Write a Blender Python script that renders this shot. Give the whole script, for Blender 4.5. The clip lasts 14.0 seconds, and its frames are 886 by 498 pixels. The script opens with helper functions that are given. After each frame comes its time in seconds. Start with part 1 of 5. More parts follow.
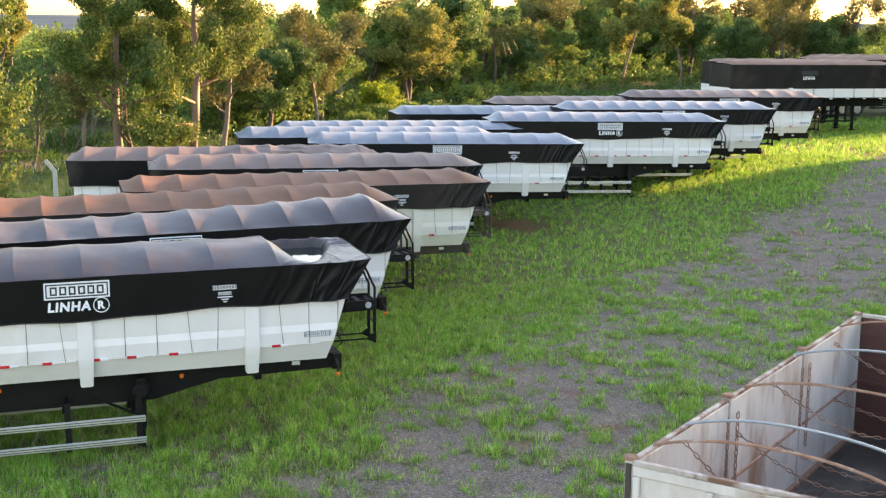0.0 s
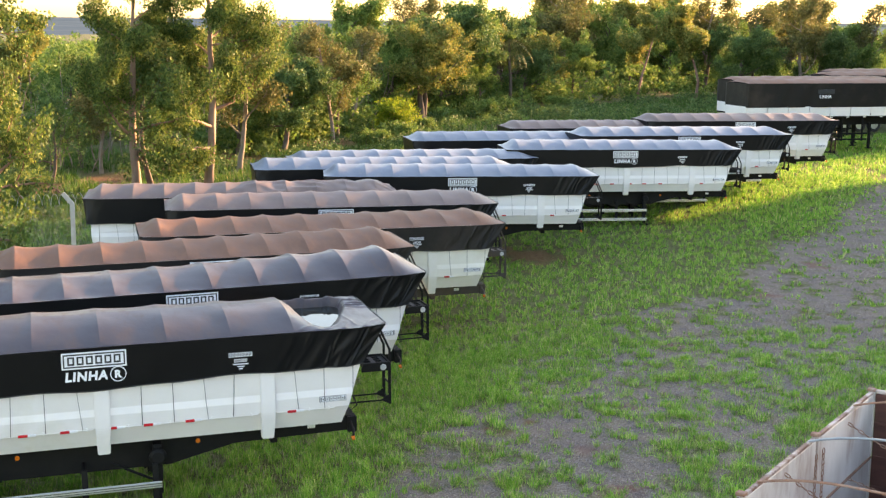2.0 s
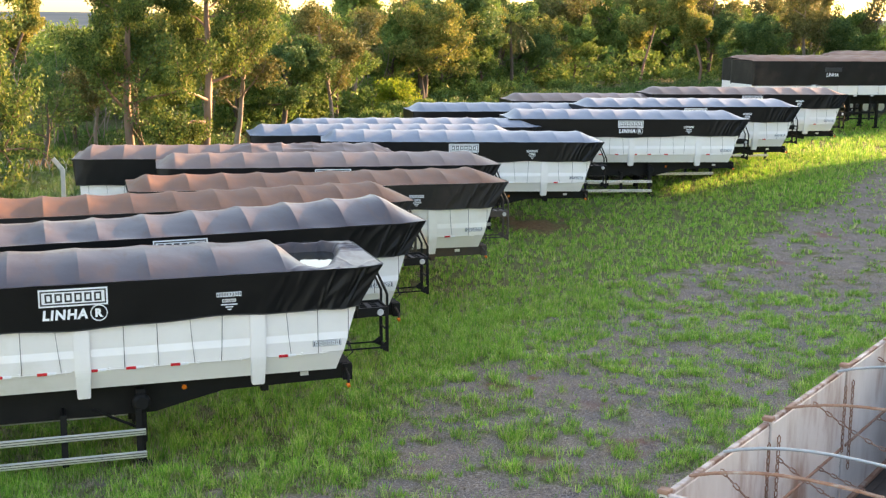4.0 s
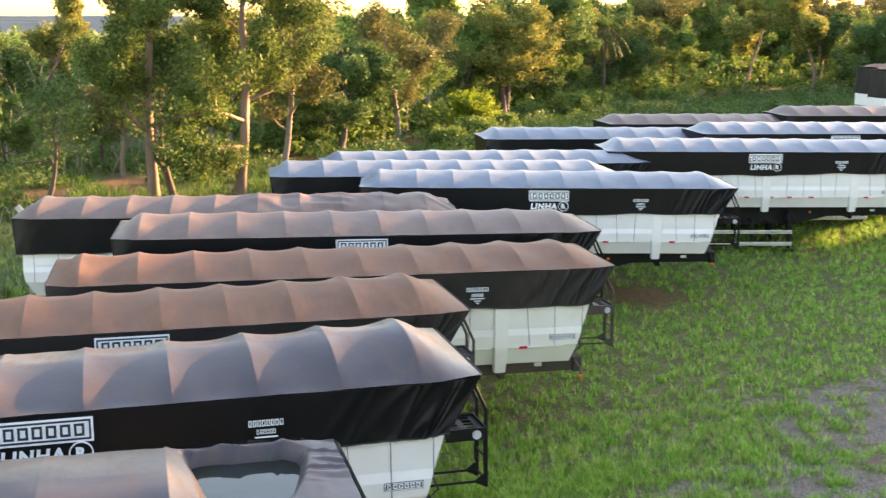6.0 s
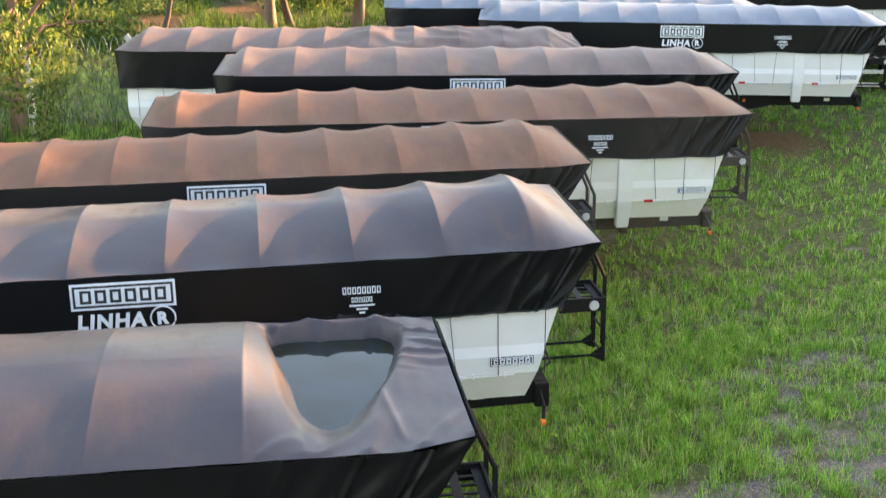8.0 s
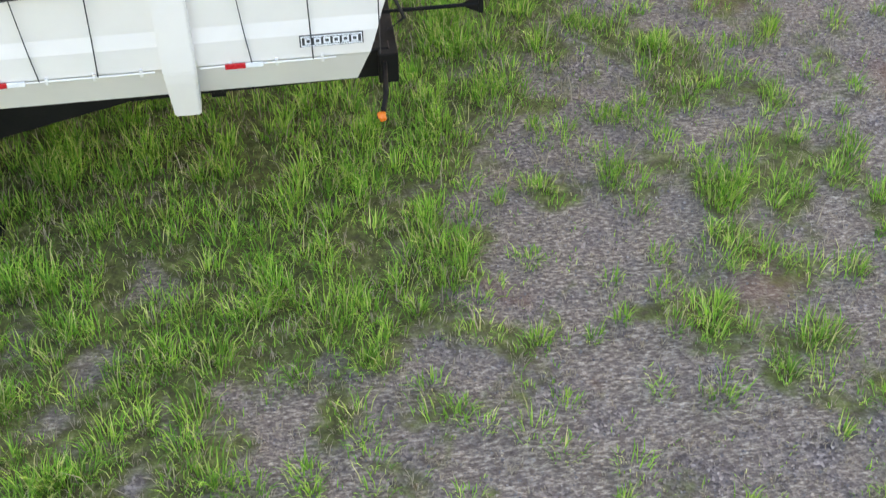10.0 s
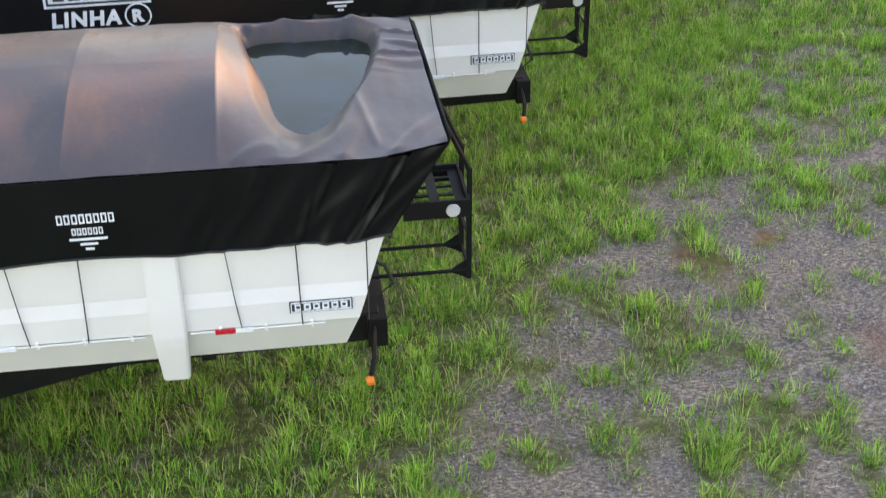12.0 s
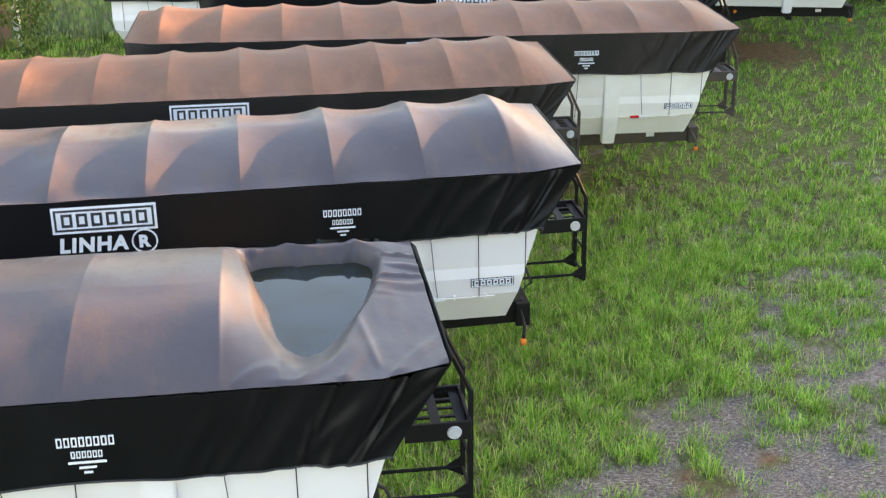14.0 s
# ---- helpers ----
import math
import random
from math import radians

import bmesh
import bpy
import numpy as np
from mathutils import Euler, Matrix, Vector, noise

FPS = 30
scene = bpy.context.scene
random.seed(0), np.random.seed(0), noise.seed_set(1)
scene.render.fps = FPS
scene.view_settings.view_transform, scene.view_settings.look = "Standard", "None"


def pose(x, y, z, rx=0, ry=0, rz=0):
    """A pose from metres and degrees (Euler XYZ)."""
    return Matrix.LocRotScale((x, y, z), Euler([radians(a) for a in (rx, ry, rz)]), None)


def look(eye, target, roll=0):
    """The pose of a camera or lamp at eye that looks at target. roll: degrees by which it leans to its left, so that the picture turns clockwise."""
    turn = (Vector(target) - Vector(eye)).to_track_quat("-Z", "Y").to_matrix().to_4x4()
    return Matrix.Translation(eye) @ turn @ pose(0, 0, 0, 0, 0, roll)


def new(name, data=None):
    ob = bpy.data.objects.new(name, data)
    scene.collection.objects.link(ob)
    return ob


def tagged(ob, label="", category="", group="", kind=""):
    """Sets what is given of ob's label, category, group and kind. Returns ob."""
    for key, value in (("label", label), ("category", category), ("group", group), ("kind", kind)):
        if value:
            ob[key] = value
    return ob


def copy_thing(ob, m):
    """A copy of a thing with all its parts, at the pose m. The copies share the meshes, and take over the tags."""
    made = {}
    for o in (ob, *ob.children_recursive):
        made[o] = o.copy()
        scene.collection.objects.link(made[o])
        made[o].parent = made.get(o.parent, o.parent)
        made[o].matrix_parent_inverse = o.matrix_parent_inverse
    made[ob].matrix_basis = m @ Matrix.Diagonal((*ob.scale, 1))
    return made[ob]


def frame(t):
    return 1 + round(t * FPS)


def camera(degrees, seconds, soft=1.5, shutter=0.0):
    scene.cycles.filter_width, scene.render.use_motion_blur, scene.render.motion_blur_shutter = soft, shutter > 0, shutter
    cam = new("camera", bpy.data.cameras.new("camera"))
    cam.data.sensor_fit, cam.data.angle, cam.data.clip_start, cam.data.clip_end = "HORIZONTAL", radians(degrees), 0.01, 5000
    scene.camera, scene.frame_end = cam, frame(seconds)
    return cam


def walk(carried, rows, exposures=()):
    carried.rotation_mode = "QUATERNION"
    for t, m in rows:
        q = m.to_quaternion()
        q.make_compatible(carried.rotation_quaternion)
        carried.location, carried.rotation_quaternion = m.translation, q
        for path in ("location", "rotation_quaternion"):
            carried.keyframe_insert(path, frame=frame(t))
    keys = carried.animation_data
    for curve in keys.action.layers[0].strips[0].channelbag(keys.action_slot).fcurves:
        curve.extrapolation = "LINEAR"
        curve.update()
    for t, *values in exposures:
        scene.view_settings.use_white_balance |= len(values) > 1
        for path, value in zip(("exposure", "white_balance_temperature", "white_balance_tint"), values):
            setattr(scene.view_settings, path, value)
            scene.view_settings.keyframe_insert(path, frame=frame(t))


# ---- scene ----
cam = camera(38.18, 14.0, 1.3, 0.12)
PATH = [
    (0, (-5.399, -21.021, 7.162), (-3.913, -16.324, 6.304), 0.71),
    (0.5, (-5.392, -20.979, 7.545), (-3.925, -16.277, 6.684), 0.69),
    (1, (-5.377, -20.941, 8.286), (-3.943, -16.229, 7.428), 0.56),
    (1.5, (-5.369, -20.939, 8.606), (-3.942, -16.223, 7.752), 0.52),
    (2, (-5.354, -20.920, 8.274), (-3.928, -16.205, 7.418), 0.54),
    (2.5, (-5.345, -20.901, 7.828), (-3.917, -16.188, 6.964), 0.68),
    (2.7, (-5.328, -20.904, 7.622), (-3.903, -16.190, 6.758), 0.72),
    (3.2, (-5.320, -20.850, 7.250), (-3.895, -16.136, 6.384), 0.70),
    (3.8, (-5.180, -20.350, 7.100), (-3.755, -15.637, 6.232), 0.70),
    (4.3, (-4.800, -19.100, 7.100), (-3.375, -14.387, 6.227), 0.68),
    (4.8, (-4.110, -16.934, 7.149), (-2.685, -12.221, 6.275), 0.67),
    (5, (-3.702, -15.694, 7.139), (-2.280, -10.979, 6.270), 0.65),
    (5.5, (-2.554, -12.122, 7.256), (-1.136, -7.407, 6.387), 0.59),
    (5.75, (-2.086, -10.644, 7.236), (-0.679, -5.926, 6.368), 0.55),
    (5.9, (-1.848, -9.888, 7.212), (-0.582, -5.130, 6.347), 0.50),
    (6, (-1.717, -9.468, 7.203), (-0.613, -4.668, 6.339), 0.46),
    (6.1, (-1.613, -9.126, 7.202), (-0.639, -4.298, 6.338), 0.45),
    (6.3, (-1.468, -8.636, 7.210), (-0.770, -3.760, 6.347), 0.42),
    (6.5, (-1.376, -8.303, 7.216), (-0.748, -3.418, 6.354), 0.41),
    (7, (-1.314, -7.995, 7.197), (-0.689, -3.110, 6.333), 0.38),
    (7.3, (-1.298, -7.955, 7.185), (-0.674, -3.071, 6.316), 0.36),
    (7.5, (-1.294, -7.954, 7.178), (-0.672, -3.080, 6.251), 0.35),
    (7.6, (-1.295, -7.951, 7.174), (-0.673, -3.097, 6.147), 0.35),
    (7.8, (-1.300, -7.952, 7.167), (-0.683, -3.154, 5.901), 0.34),
    (8, (-1.305, -7.950, 7.167), (-0.695, -3.225, 5.651), 0.34),
    (8.3, (-1.309, -7.934, 7.191), (-0.710, -3.347, 5.294), 0.44),
    (8.5, (-1.306, -7.924, 7.208), (-0.712, -3.406, 5.151), 0.49),
    (8.8, (-1.283, -7.922, 7.222), (-0.693, -3.465, 5.034), 0.48),
    (8.9, (-1.274, -7.923, 7.224), (-0.688, -3.513, 4.942), 0.47),
    (9, (-1.265, -7.925, 7.223), (-0.686, -3.572, 4.830), 0.47),
    (9.2, (-1.250, -7.936, 7.188), (-0.685, -3.702, 4.589), 0.43),
    (9.6, (-1.230, -7.940, 7.200), (-0.701, -3.993, 4.177), 0.42),
    (10, (-1.210, -7.940, 7.220), (-0.724, -4.316, 3.810), 0.42),
    (10.4, (-1.190, -7.930, 7.250), (-0.743, -4.601, 3.546), 0.41),
    (10.7, (-1.170, -7.930, 7.280), (-0.733, -4.679, 3.506), 0.41),
    (11, (-1.150, -7.920, 7.300), (-0.693, -4.515, 3.667), 0.41),
    (11.3, (-1.133, -7.918, 7.326), (-0.643, -4.270, 3.941), 0.41),
    (11.5, (-1.133, -7.918, 7.326), (-0.621, -4.105, 4.132), 0.41),
    (12, (-1.133, -7.918, 7.326), (-0.567, -3.706, 4.691), 0.50),
    (12.5, (-1.133, -7.918, 7.326), (-0.526, -3.398, 5.275), 0.41),
    (12.8, (-1.145, -7.939, 7.327), (-0.519, -3.274, 5.640), 0.33),
    (13, (-1.153, -7.952, 7.328), (-0.524, -3.257, 5.728), 0.29),
    (13.5, (-1.155, -7.956, 7.330), (-0.528, -3.258, 5.736), 0.33),
    (13.6, (-1.155, -7.958, 7.331), (-0.530, -3.272, 5.704), 0.33),
    (13.8, (-1.156, -7.964, 7.335), (-0.536, -3.319, 5.592), 0.32),
    (14, (-1.156, -7.970, 7.338), (-0.541, -3.369, 5.479), 0.32),
]
walk(cam, [(t, look(eye, target, roll)) for t, eye, target, roll in PATH],
     [(0, 2.70, 7850, 22), (2.7, 2.70, 7850, 22), (4.8, 2.77, 8000, 22), (6.5, 2.86, 8050, 22), (7.5, 2.88, 8050, 22), (8.5, 3.00, 8250, 21), (9.2, 3.04, 8300, 22), (11.3, 3.08, 8400, 25), (12.3, 2.95, 8400, 25), (13, 3.07, 8250, 23), (14, 3.07, 8200, 23)])

# ---- light ----
SUN_AZ, SUN_EL = radians(66), radians(9.5)      # azimuth from +y towards +x
world = bpy.data.worlds.new("world")
scene.world = world
world.use_nodes = True
wn = world.node_tree.nodes
sky = wn.new("ShaderNodeTexSky")
sky.sky_type, sky.sun_disc = "NISHITA", False
sky.sun_elevation, sky.sun_rotation = SUN_EL, SUN_AZ
sky.air_density, sky.dust_density, sky.ozone_density = 1.0, 1.0, 1.6
wn["Background"].inputs["Strength"].default_value = 0.15
world.node_tree.links.new(sky.outputs[0], wn["Background"].inputs["Color"])
sun = new("sun", bpy.data.lights.new("sun", "SUN"))
sun.data.energy, sun.data.angle, sun.data.color = 5.0, radians(0.6), (1.0, 0.66, 0.36)
to_sun = Vector((math.sin(SUN_AZ) * math.cos(SUN_EL), math.cos(SUN_AZ) * math.cos(SUN_EL), math.sin(SUN_EL)))
sun.matrix_world = look(to_sun * 60, (0, 0, 0))

# ---- materials ----
def nodes_of(name):
    m = bpy.data.materials.new(name)
    m.use_nodes = True
    return m, m.node_tree.nodes, m.node_tree.links, m.node_tree.nodes["Principled BSDF"]


def ramp(nt, stops):
    r = nt.new("ShaderNodeValToRGB")
    while len(r.color_ramp.elements) < len(stops):
        r.color_ramp.elements.new(0.5)
    for e, (p, c) in zip(r.color_ramp.elements, stops):
        e.position, e.color = p, (*c, 1) if len(c) == 3 else c
    return r


def noise_node(nt, lk, scale, detail=4.0, rough=0.55, coords="Object", stretch=None):
    tc = nt.new("ShaderNodeTexCoord")
    n = nt.new("ShaderNodeTexNoise")
    n.inputs["Scale"].default_value, n.inputs["Detail"].default_value, n.inputs["Roughness"].default_value = scale, detail, rough
    if stretch:
        mp = nt.new("ShaderNodeMapping")
        mp.inputs["Scale"].default_value = stretch
        lk.new(tc.outputs[coords], mp.inputs[0])
        lk.new(mp.outputs[0], n.inputs["Vector"])
    else:
        lk.new(tc.outputs[coords], n.inputs["Vector"])
    return n


def mix_rgb(nt, lk, fac, a, b):
    m = nt.new("ShaderNodeMix")
    m.data_type = "RGBA"
    for sock, v in ((m.inputs[0], fac), (m.inputs[6], a), (m.inputs[7], b)):
        if isinstance(v, (int, float)):
            sock.default_value = v
        elif isinstance(v, tuple):
            sock.default_value = (*v, 1)
        else:
            lk.new(v, sock)
    return m.outputs[2]


def bump(nt, lk, bsdf, height, strength=0.3, dist=0.01):
    b = nt.new("ShaderNodeBump")
    b.inputs["Strength"].default_value, b.inputs["Distance"].default_value = strength, dist
    lk.new(height, b.inputs["Height"])
    lk.new(b.outputs[0], bsdf.inputs["Normal"])


def surface(name, a, b, rough=0.5, metal=0.0, scale=6.0, fine=60.0, stain=None, stain_at=(0.55, 0.75), bumps=0.15, stretch=None, coat=0.0, spec=0.5):
    """Two tones by a coarse noise, a fine grain, and stains of a third tone."""
    m, nt, lk, p = nodes_of(name)
    n1 = noise_node(nt, lk, scale, 5, 0.6, stretch=stretch)
    r1 = ramp(nt, [(0.3, (0, 0, 0)), (0.7, (1, 1, 1))])
    lk.new(n1.outputs[0], r1.inputs[0])
    col = mix_rgb(nt, lk, r1.outputs[0], a, b)
    n2 = noise_node(nt, lk, fine, 3, 0.6)
    if stain:
        n3 = noise_node(nt, lk, scale * 0.35, 6, 0.65, stretch=stretch)
        r3 = ramp(nt, [(stain_at[0], (0, 0, 0)), (stain_at[1], (1, 1, 1))])
        lk.new(n3.outputs[0], r3.inputs[0])
        col = mix_rgb(nt, lk, r3.outputs[0], col, stain)
    lk.new(col, p.inputs["Base Color"])
    rr = nt.new("ShaderNodeMapRange")
    rr.inputs["To Min"].default_value, rr.inputs["To Max"].default_value = max(0.03, rough - 0.1), min(1, rough + 0.12)
    lk.new(n2.outputs[0], rr.inputs[0])
    lk.new(rr.outputs[0], p.inputs["Roughness"])
    p.inputs["Metallic"].default_value = metal
    p.inputs["Specular IOR Level"].default_value = spec
    p.inputs["Coat Weight"].default_value = coat
    if bumps:
        bump(nt, lk, p, n2.outputs[0], bumps, 0.004)
    return m


M_WHITE = surface("white_enamel", (0.79, 0.755, 0.73), (0.73, 0.695, 0.67), 0.32, scale=1.3, fine=25, stain=(0.60, 0.56, 0.48), stain_at=(0.58, 0.82), bumps=0.03, coat=0.2)
M_WHITE_DUSTY = surface("dusty_white_enamel", (0.78, 0.75, 0.68), (0.70, 0.65, 0.56), 0.5, scale=1.3, fine=25, stain=(0.55, 0.43, 0.32), stain_at=(0.55, 0.85), bumps=0.05)
M_BLACK_STEEL = surface("black_steel", (0.004, 0.004, 0.0045), (0.007, 0.0068, 0.0065), 0.62, scale=3, fine=50, stain=(0.014, 0.0125, 0.011), stain_at=(0.55, 0.8), bumps=0.1, spec=0.22)
M_DIRTY_STEEL = surface("dirty_black_steel", (0.03, 0.025, 0.022), (0.06, 0.045, 0.035), 0.6, scale=3, fine=50, stain=(0.12, 0.07, 0.045), stain_at=(0.5, 0.75), bumps=0.1)
M_ALU = surface("brushed_aluminium", (0.72, 0.72, 0.72), (0.62, 0.62, 0.62), 0.38, 0.85, scale=3, fine=80, bumps=0.05)
M_RUBBER = surface("tyre_rubber", (0.018, 0.018, 0.018), (0.03, 0.029, 0.027), 0.75, scale=5, fine=60, stain=(0.07, 0.06, 0.05))
M_RED = surface("red_reflector", (0.62, 0.02, 0.03), (0.52, 0.015, 0.02), 0.25, scale=20, fine=150, bumps=0.1)
M_REFLECT = surface("white_reflector", (0.82, 0.82, 0.82), (0.74, 0.74, 0.76), 0.25, scale=20, fine=150, bumps=0.1)
M_ORANGE = surface("orange_plastic", (0.85, 0.22, 0.02), (0.75, 0.16, 0.015), 0.25, scale=20, fine=150, bumps=0.05)
M_PRINT = surface("white_print", (0.82, 0.83, 0.85), (0.74, 0.75, 0.78), 0.45, scale=4, fine=60, bumps=0.02)
M_PRINT_DARK = surface("dark_print", (0.02, 0.022, 0.025), (0.03, 0.03, 0.033), 0.45, scale=4, fine=60, bumps=0.02)
M_PLATE = surface("grey_sticker", (0.05, 0.052, 0.055), (0.035, 0.037, 0.04), 0.4, scale=6, fine=60, bumps=0.02)
M_LENS = surface("clear_lamp_glass", (0.55, 0.57, 0.58), (0.45, 0.46, 0.47), 0.12, scale=20, fine=100, bumps=0.02)
M_CORD = surface("black_cord", (0.02, 0.02, 0.02), (0.04, 0.04, 0.04), 0.8, scale=20, fine=200)
M_GALV = surface("galvanised_wire", (0.42, 0.44, 0.44), (0.34, 0.36, 0.36), 0.45, 0.7, scale=8, fine=80)
M_CONCRETE = surface("old_concrete", (0.58, 0.57, 0.53), (0.48, 0.47, 0.43), 0.85, scale=5, fine=60, stain=(0.3, 0.3, 0.26), bumps=0.3)
M_OLD_WHITE = surface("worn_white_sheet", (0.64, 0.595, 0.555), (0.50, 0.44, 0.40), 0.55, scale=2.6, fine=40, stain=(0.27, 0.15, 0.10), stain_at=(0.50, 0.66), bumps=0.15, stretch=(1, 1, 0.35))
M_RUST = surface("rusty_steel", (0.22, 0.10, 0.06), (0.34, 0.20, 0.14), 0.8, scale=9, fine=90, stain=(0.42, 0.38, 0.34), bumps=0.3)
M_RED_BOARD = surface("red_brown_board", (0.075, 0.026, 0.019), (0.11, 0.038, 0.026), 0.7, scale=3, fine=60, stain=(0.08, 0.03, 0.02), bumps=0.2, stretch=(1, 1, 5))
M_OLD_EDGE = surface("rust_streaked_edge", (0.50, 0.44, 0.40), (0.36, 0.27, 0.22), 0.6, scale=5, fine=60, stain=(0.17, 0.08, 0.05), stain_at=(0.48, 0.58), bumps=0.2)
M_OLD_FLOOR = surface("worn_truck_floor", (0.036, 0.027, 0.022), (0.072, 0.054, 0.043), 0.85, scale=2.4, fine=60, stain=(0.15, 0.12, 0.10), stain_at=(0.5, 0.7), bumps=0.3)


def tarp_material(name, a, b, dust, at, rough):
    """Coated polyester sheet with red dust lying on it."""
    m, nt, lk, p = nodes_of(name)
    n1 = noise_node(nt, lk, 0.9, 5, 0.6)
    r1 = ramp(nt, [(0.32, (0, 0, 0)), (0.68, (1, 1, 1))])
    lk.new(n1.outputs[0], r1.inputs[0])
    col = mix_rgb(nt, lk, r1.outputs[0], a, b)
    n3 = noise_node(nt, lk, 2.6, 6, 0.7, stretch=(1.6, 0.5, 1))
    r3 = ramp(nt, [(at[0], (0, 0, 0)), (at[1], (1, 1, 1))])
    lk.new(n3.outputs[0], r3.inputs[0])
    col = mix_rgb(nt, lk, r3.outputs[0], col, dust)
    n2 = noise_node(nt, lk, 45, 3, 0.6)
    r2 = ramp(nt, [(0.58, (0, 0, 0)), (0.95, (0.7, 0.7, 0.7))])
    lk.new(n2.outputs[0], r2.inputs[0])
    col = mix_rgb(nt, lk, r2.outputs[0], col, dust)
    lk.new(col, p.inputs["Base Color"])
    rr = nt.new("ShaderNodeMapRange")
    rr.inputs["To Min"].default_value, rr.inputs["To Max"].default_value = rough - 0.08, rough + 0.18
    lk.new(r3.outputs[0], rr.inputs[0])
    lk.new(rr.outputs[0], p.inputs["Roughness"])
    p.inputs["Specular IOR Level"].default_value = 0.24
    n4 = noise_node(nt, lk, 5, 4, 0.6, stretch=(1, 0.6, 1))
    bump(nt, lk, p, n4.outputs[0], 0.25, 0.015)
    return m


M_TARP_GREY = tarp_material("grey_tarpaulin", (0.062, 0.055, 0.062), (0.082, 0.067, 0.071), (0.130, 0.086, 0.066), (0.5, 0.88), 0.44)
M_TARP_RUST = tarp_material("dusty_tarpaulin", (0.138, 0.067, 0.040), (0.172, 0.084, 0.051), (0.23, 0.118, 0.075), (0.4, 0.7), 0.62)
M_TARP_MAUVE = tarp_material("mauve_tarpaulin", (0.132, 0.090, 0.077), (0.168, 0.117, 0.100), (0.22, 0.16, 0.13), (0.45, 0.75), 0.55)
M_TARP_BLUE = tarp_material("blue_grey_tarpaulin", (0.120, 0.150, 0.195), (0.160, 0.190, 0.232), (0.24, 0.25, 0.26), (0.5, 0.8), 0.46)
M_SKIRT = surface("black_tarpaulin", (0.0035, 0.0037, 0.0043), (0.006, 0.0063, 0.007), 0.36, scale=1.5, fine=12, stain=(0.010, 0.0095, 0.0095), stain_at=(0.6, 0.9), bumps=0.12, spec=0.17)
M_SKIRT_DUSTY = surface("dusty_black_tarpaulin", (0.010, 0.0088, 0.008), (0.016, 0.013, 0.0115), 0.5, scale=1.5, fine=12, stain=(0.055, 0.04, 0.032), stain_at=(0.5, 0.85), bumps=0.12, spec=0.25)

M_WATER, nt, lk, p = nodes_of("rain_water")
nm = noise_node(nt, lk, 2.2, 4, 0.6)
rm = ramp(nt, [(0.42, (0.026, 0.034, 0.034)), (0.55, (0.020, 0.024, 0.013)), (0.64, (0.016, 0.015, 0.004))])
lk.new(nm.outputs[0], rm.inputs[0])
lk.new(rm.outputs[0], p.inputs["Base Color"])
p.inputs["Roughness"].default_value = 0.03
p.inputs["IOR"].default_value = 1.33
n = noise_node(nt, lk, 9, 2)
bump(nt, lk, p, n.outputs[0], 0.03, 0.01)


def leaf_material(name, stops, translucent=0.35, vary=0.7, span=(0.7, 1.3)):
    m, nt, lk, p = nodes_of(name)
    g = nt.new("ShaderNodeNewGeometry")
    r = ramp(nt, stops)
    lk.new(g.outputs["Random Per Island"], r.inputs[0])
    n = noise_node(nt, lk, vary, 4)
    hs = nt.new("ShaderNodeHueSaturation")
    mr = nt.new("ShaderNodeMapRange")
    mr.inputs["To Min"].default_value, mr.inputs["To Max"].default_value = span
    lk.new(n.outputs[0], mr.inputs[0])
    lk.new(mr.outputs[0], hs.inputs["Value"])
    lk.new(r.outputs[0], hs.inputs["Color"])
    lk.new(hs.outputs[0], p.inputs["Base Color"])
    p.inputs["Roughness"].default_value = 0.65
    p.inputs["Specular IOR Level"].default_value = 0.2
    t = nt.new("ShaderNodeBsdfTranslucent")
    lk.new(hs.outputs[0], t.inputs["Color"])
    mx = nt.new("ShaderNodeMixShader")
    mx.inputs[0].default_value = translucent
    lk.new(p.outputs[0], mx.inputs[1])
    lk.new(t.outputs[0], mx.inputs[2])
    lk.new(mx.outputs[0], nt["Material Output"].inputs["Surface"])
    return m


M_LEAF_GREEN = leaf_material("green_leaves", [(0.0, (0.066, 0.130, 0.028)), (0.6, (0.140, 0.228, 0.050)), (1.0, (0.240, 0.295, 0.075))])
M_LEAF_YELLOW = leaf_material("yellow_green_leaves", [(0.0, (0.105, 0.142, 0.030)), (0.6, (0.215, 0.228, 0.055)), (1.0, (0.330, 0.285, 0.080))])
M_LEAF_DARK = leaf_material("dark_leaves", [(0.0, (0.048, 0.096, 0.030)), (0.7, (0.100, 0.172, 0.048)), (1.0, (0.175, 0.230, 0.066))], 0.25)
M_LEAF_LIME = leaf_material("lime_leaves", [(0.0, (0.108, 0.192, 0.015)), (0.6, (0.204, 0.288, 0.025)), (1.0, (0.312, 0.336, 0.040))], 0.45)
M_LEAF_GUM = leaf_material("gum_leaves", [(0.0, (0.040, 0.080, 0.020)), (0.6, (0.105, 0.165, 0.036)), (1.0, (0.235, 0.260, 0.062))], 0.35, 1.1, (0.45, 1.5))
M_LEAF_DRY = leaf_material("brownish_leaves", [(0.0, (0.075, 0.092, 0.028)), (0.6, (0.135, 0.140, 0.044)), (1.0, (0.215, 0.178, 0.065))], 0.3)
M_GRASS = leaf_material("grass_blades", [(0.0, (0.073, 0.222, 0.027)), (0.5, (0.188, 0.418, 0.052)), (0.80, (0.345, 0.515, 0.088)), (1.0, (0.540, 0.490, 0.24))], 0.4, 3.2, (0.25, 1.9))
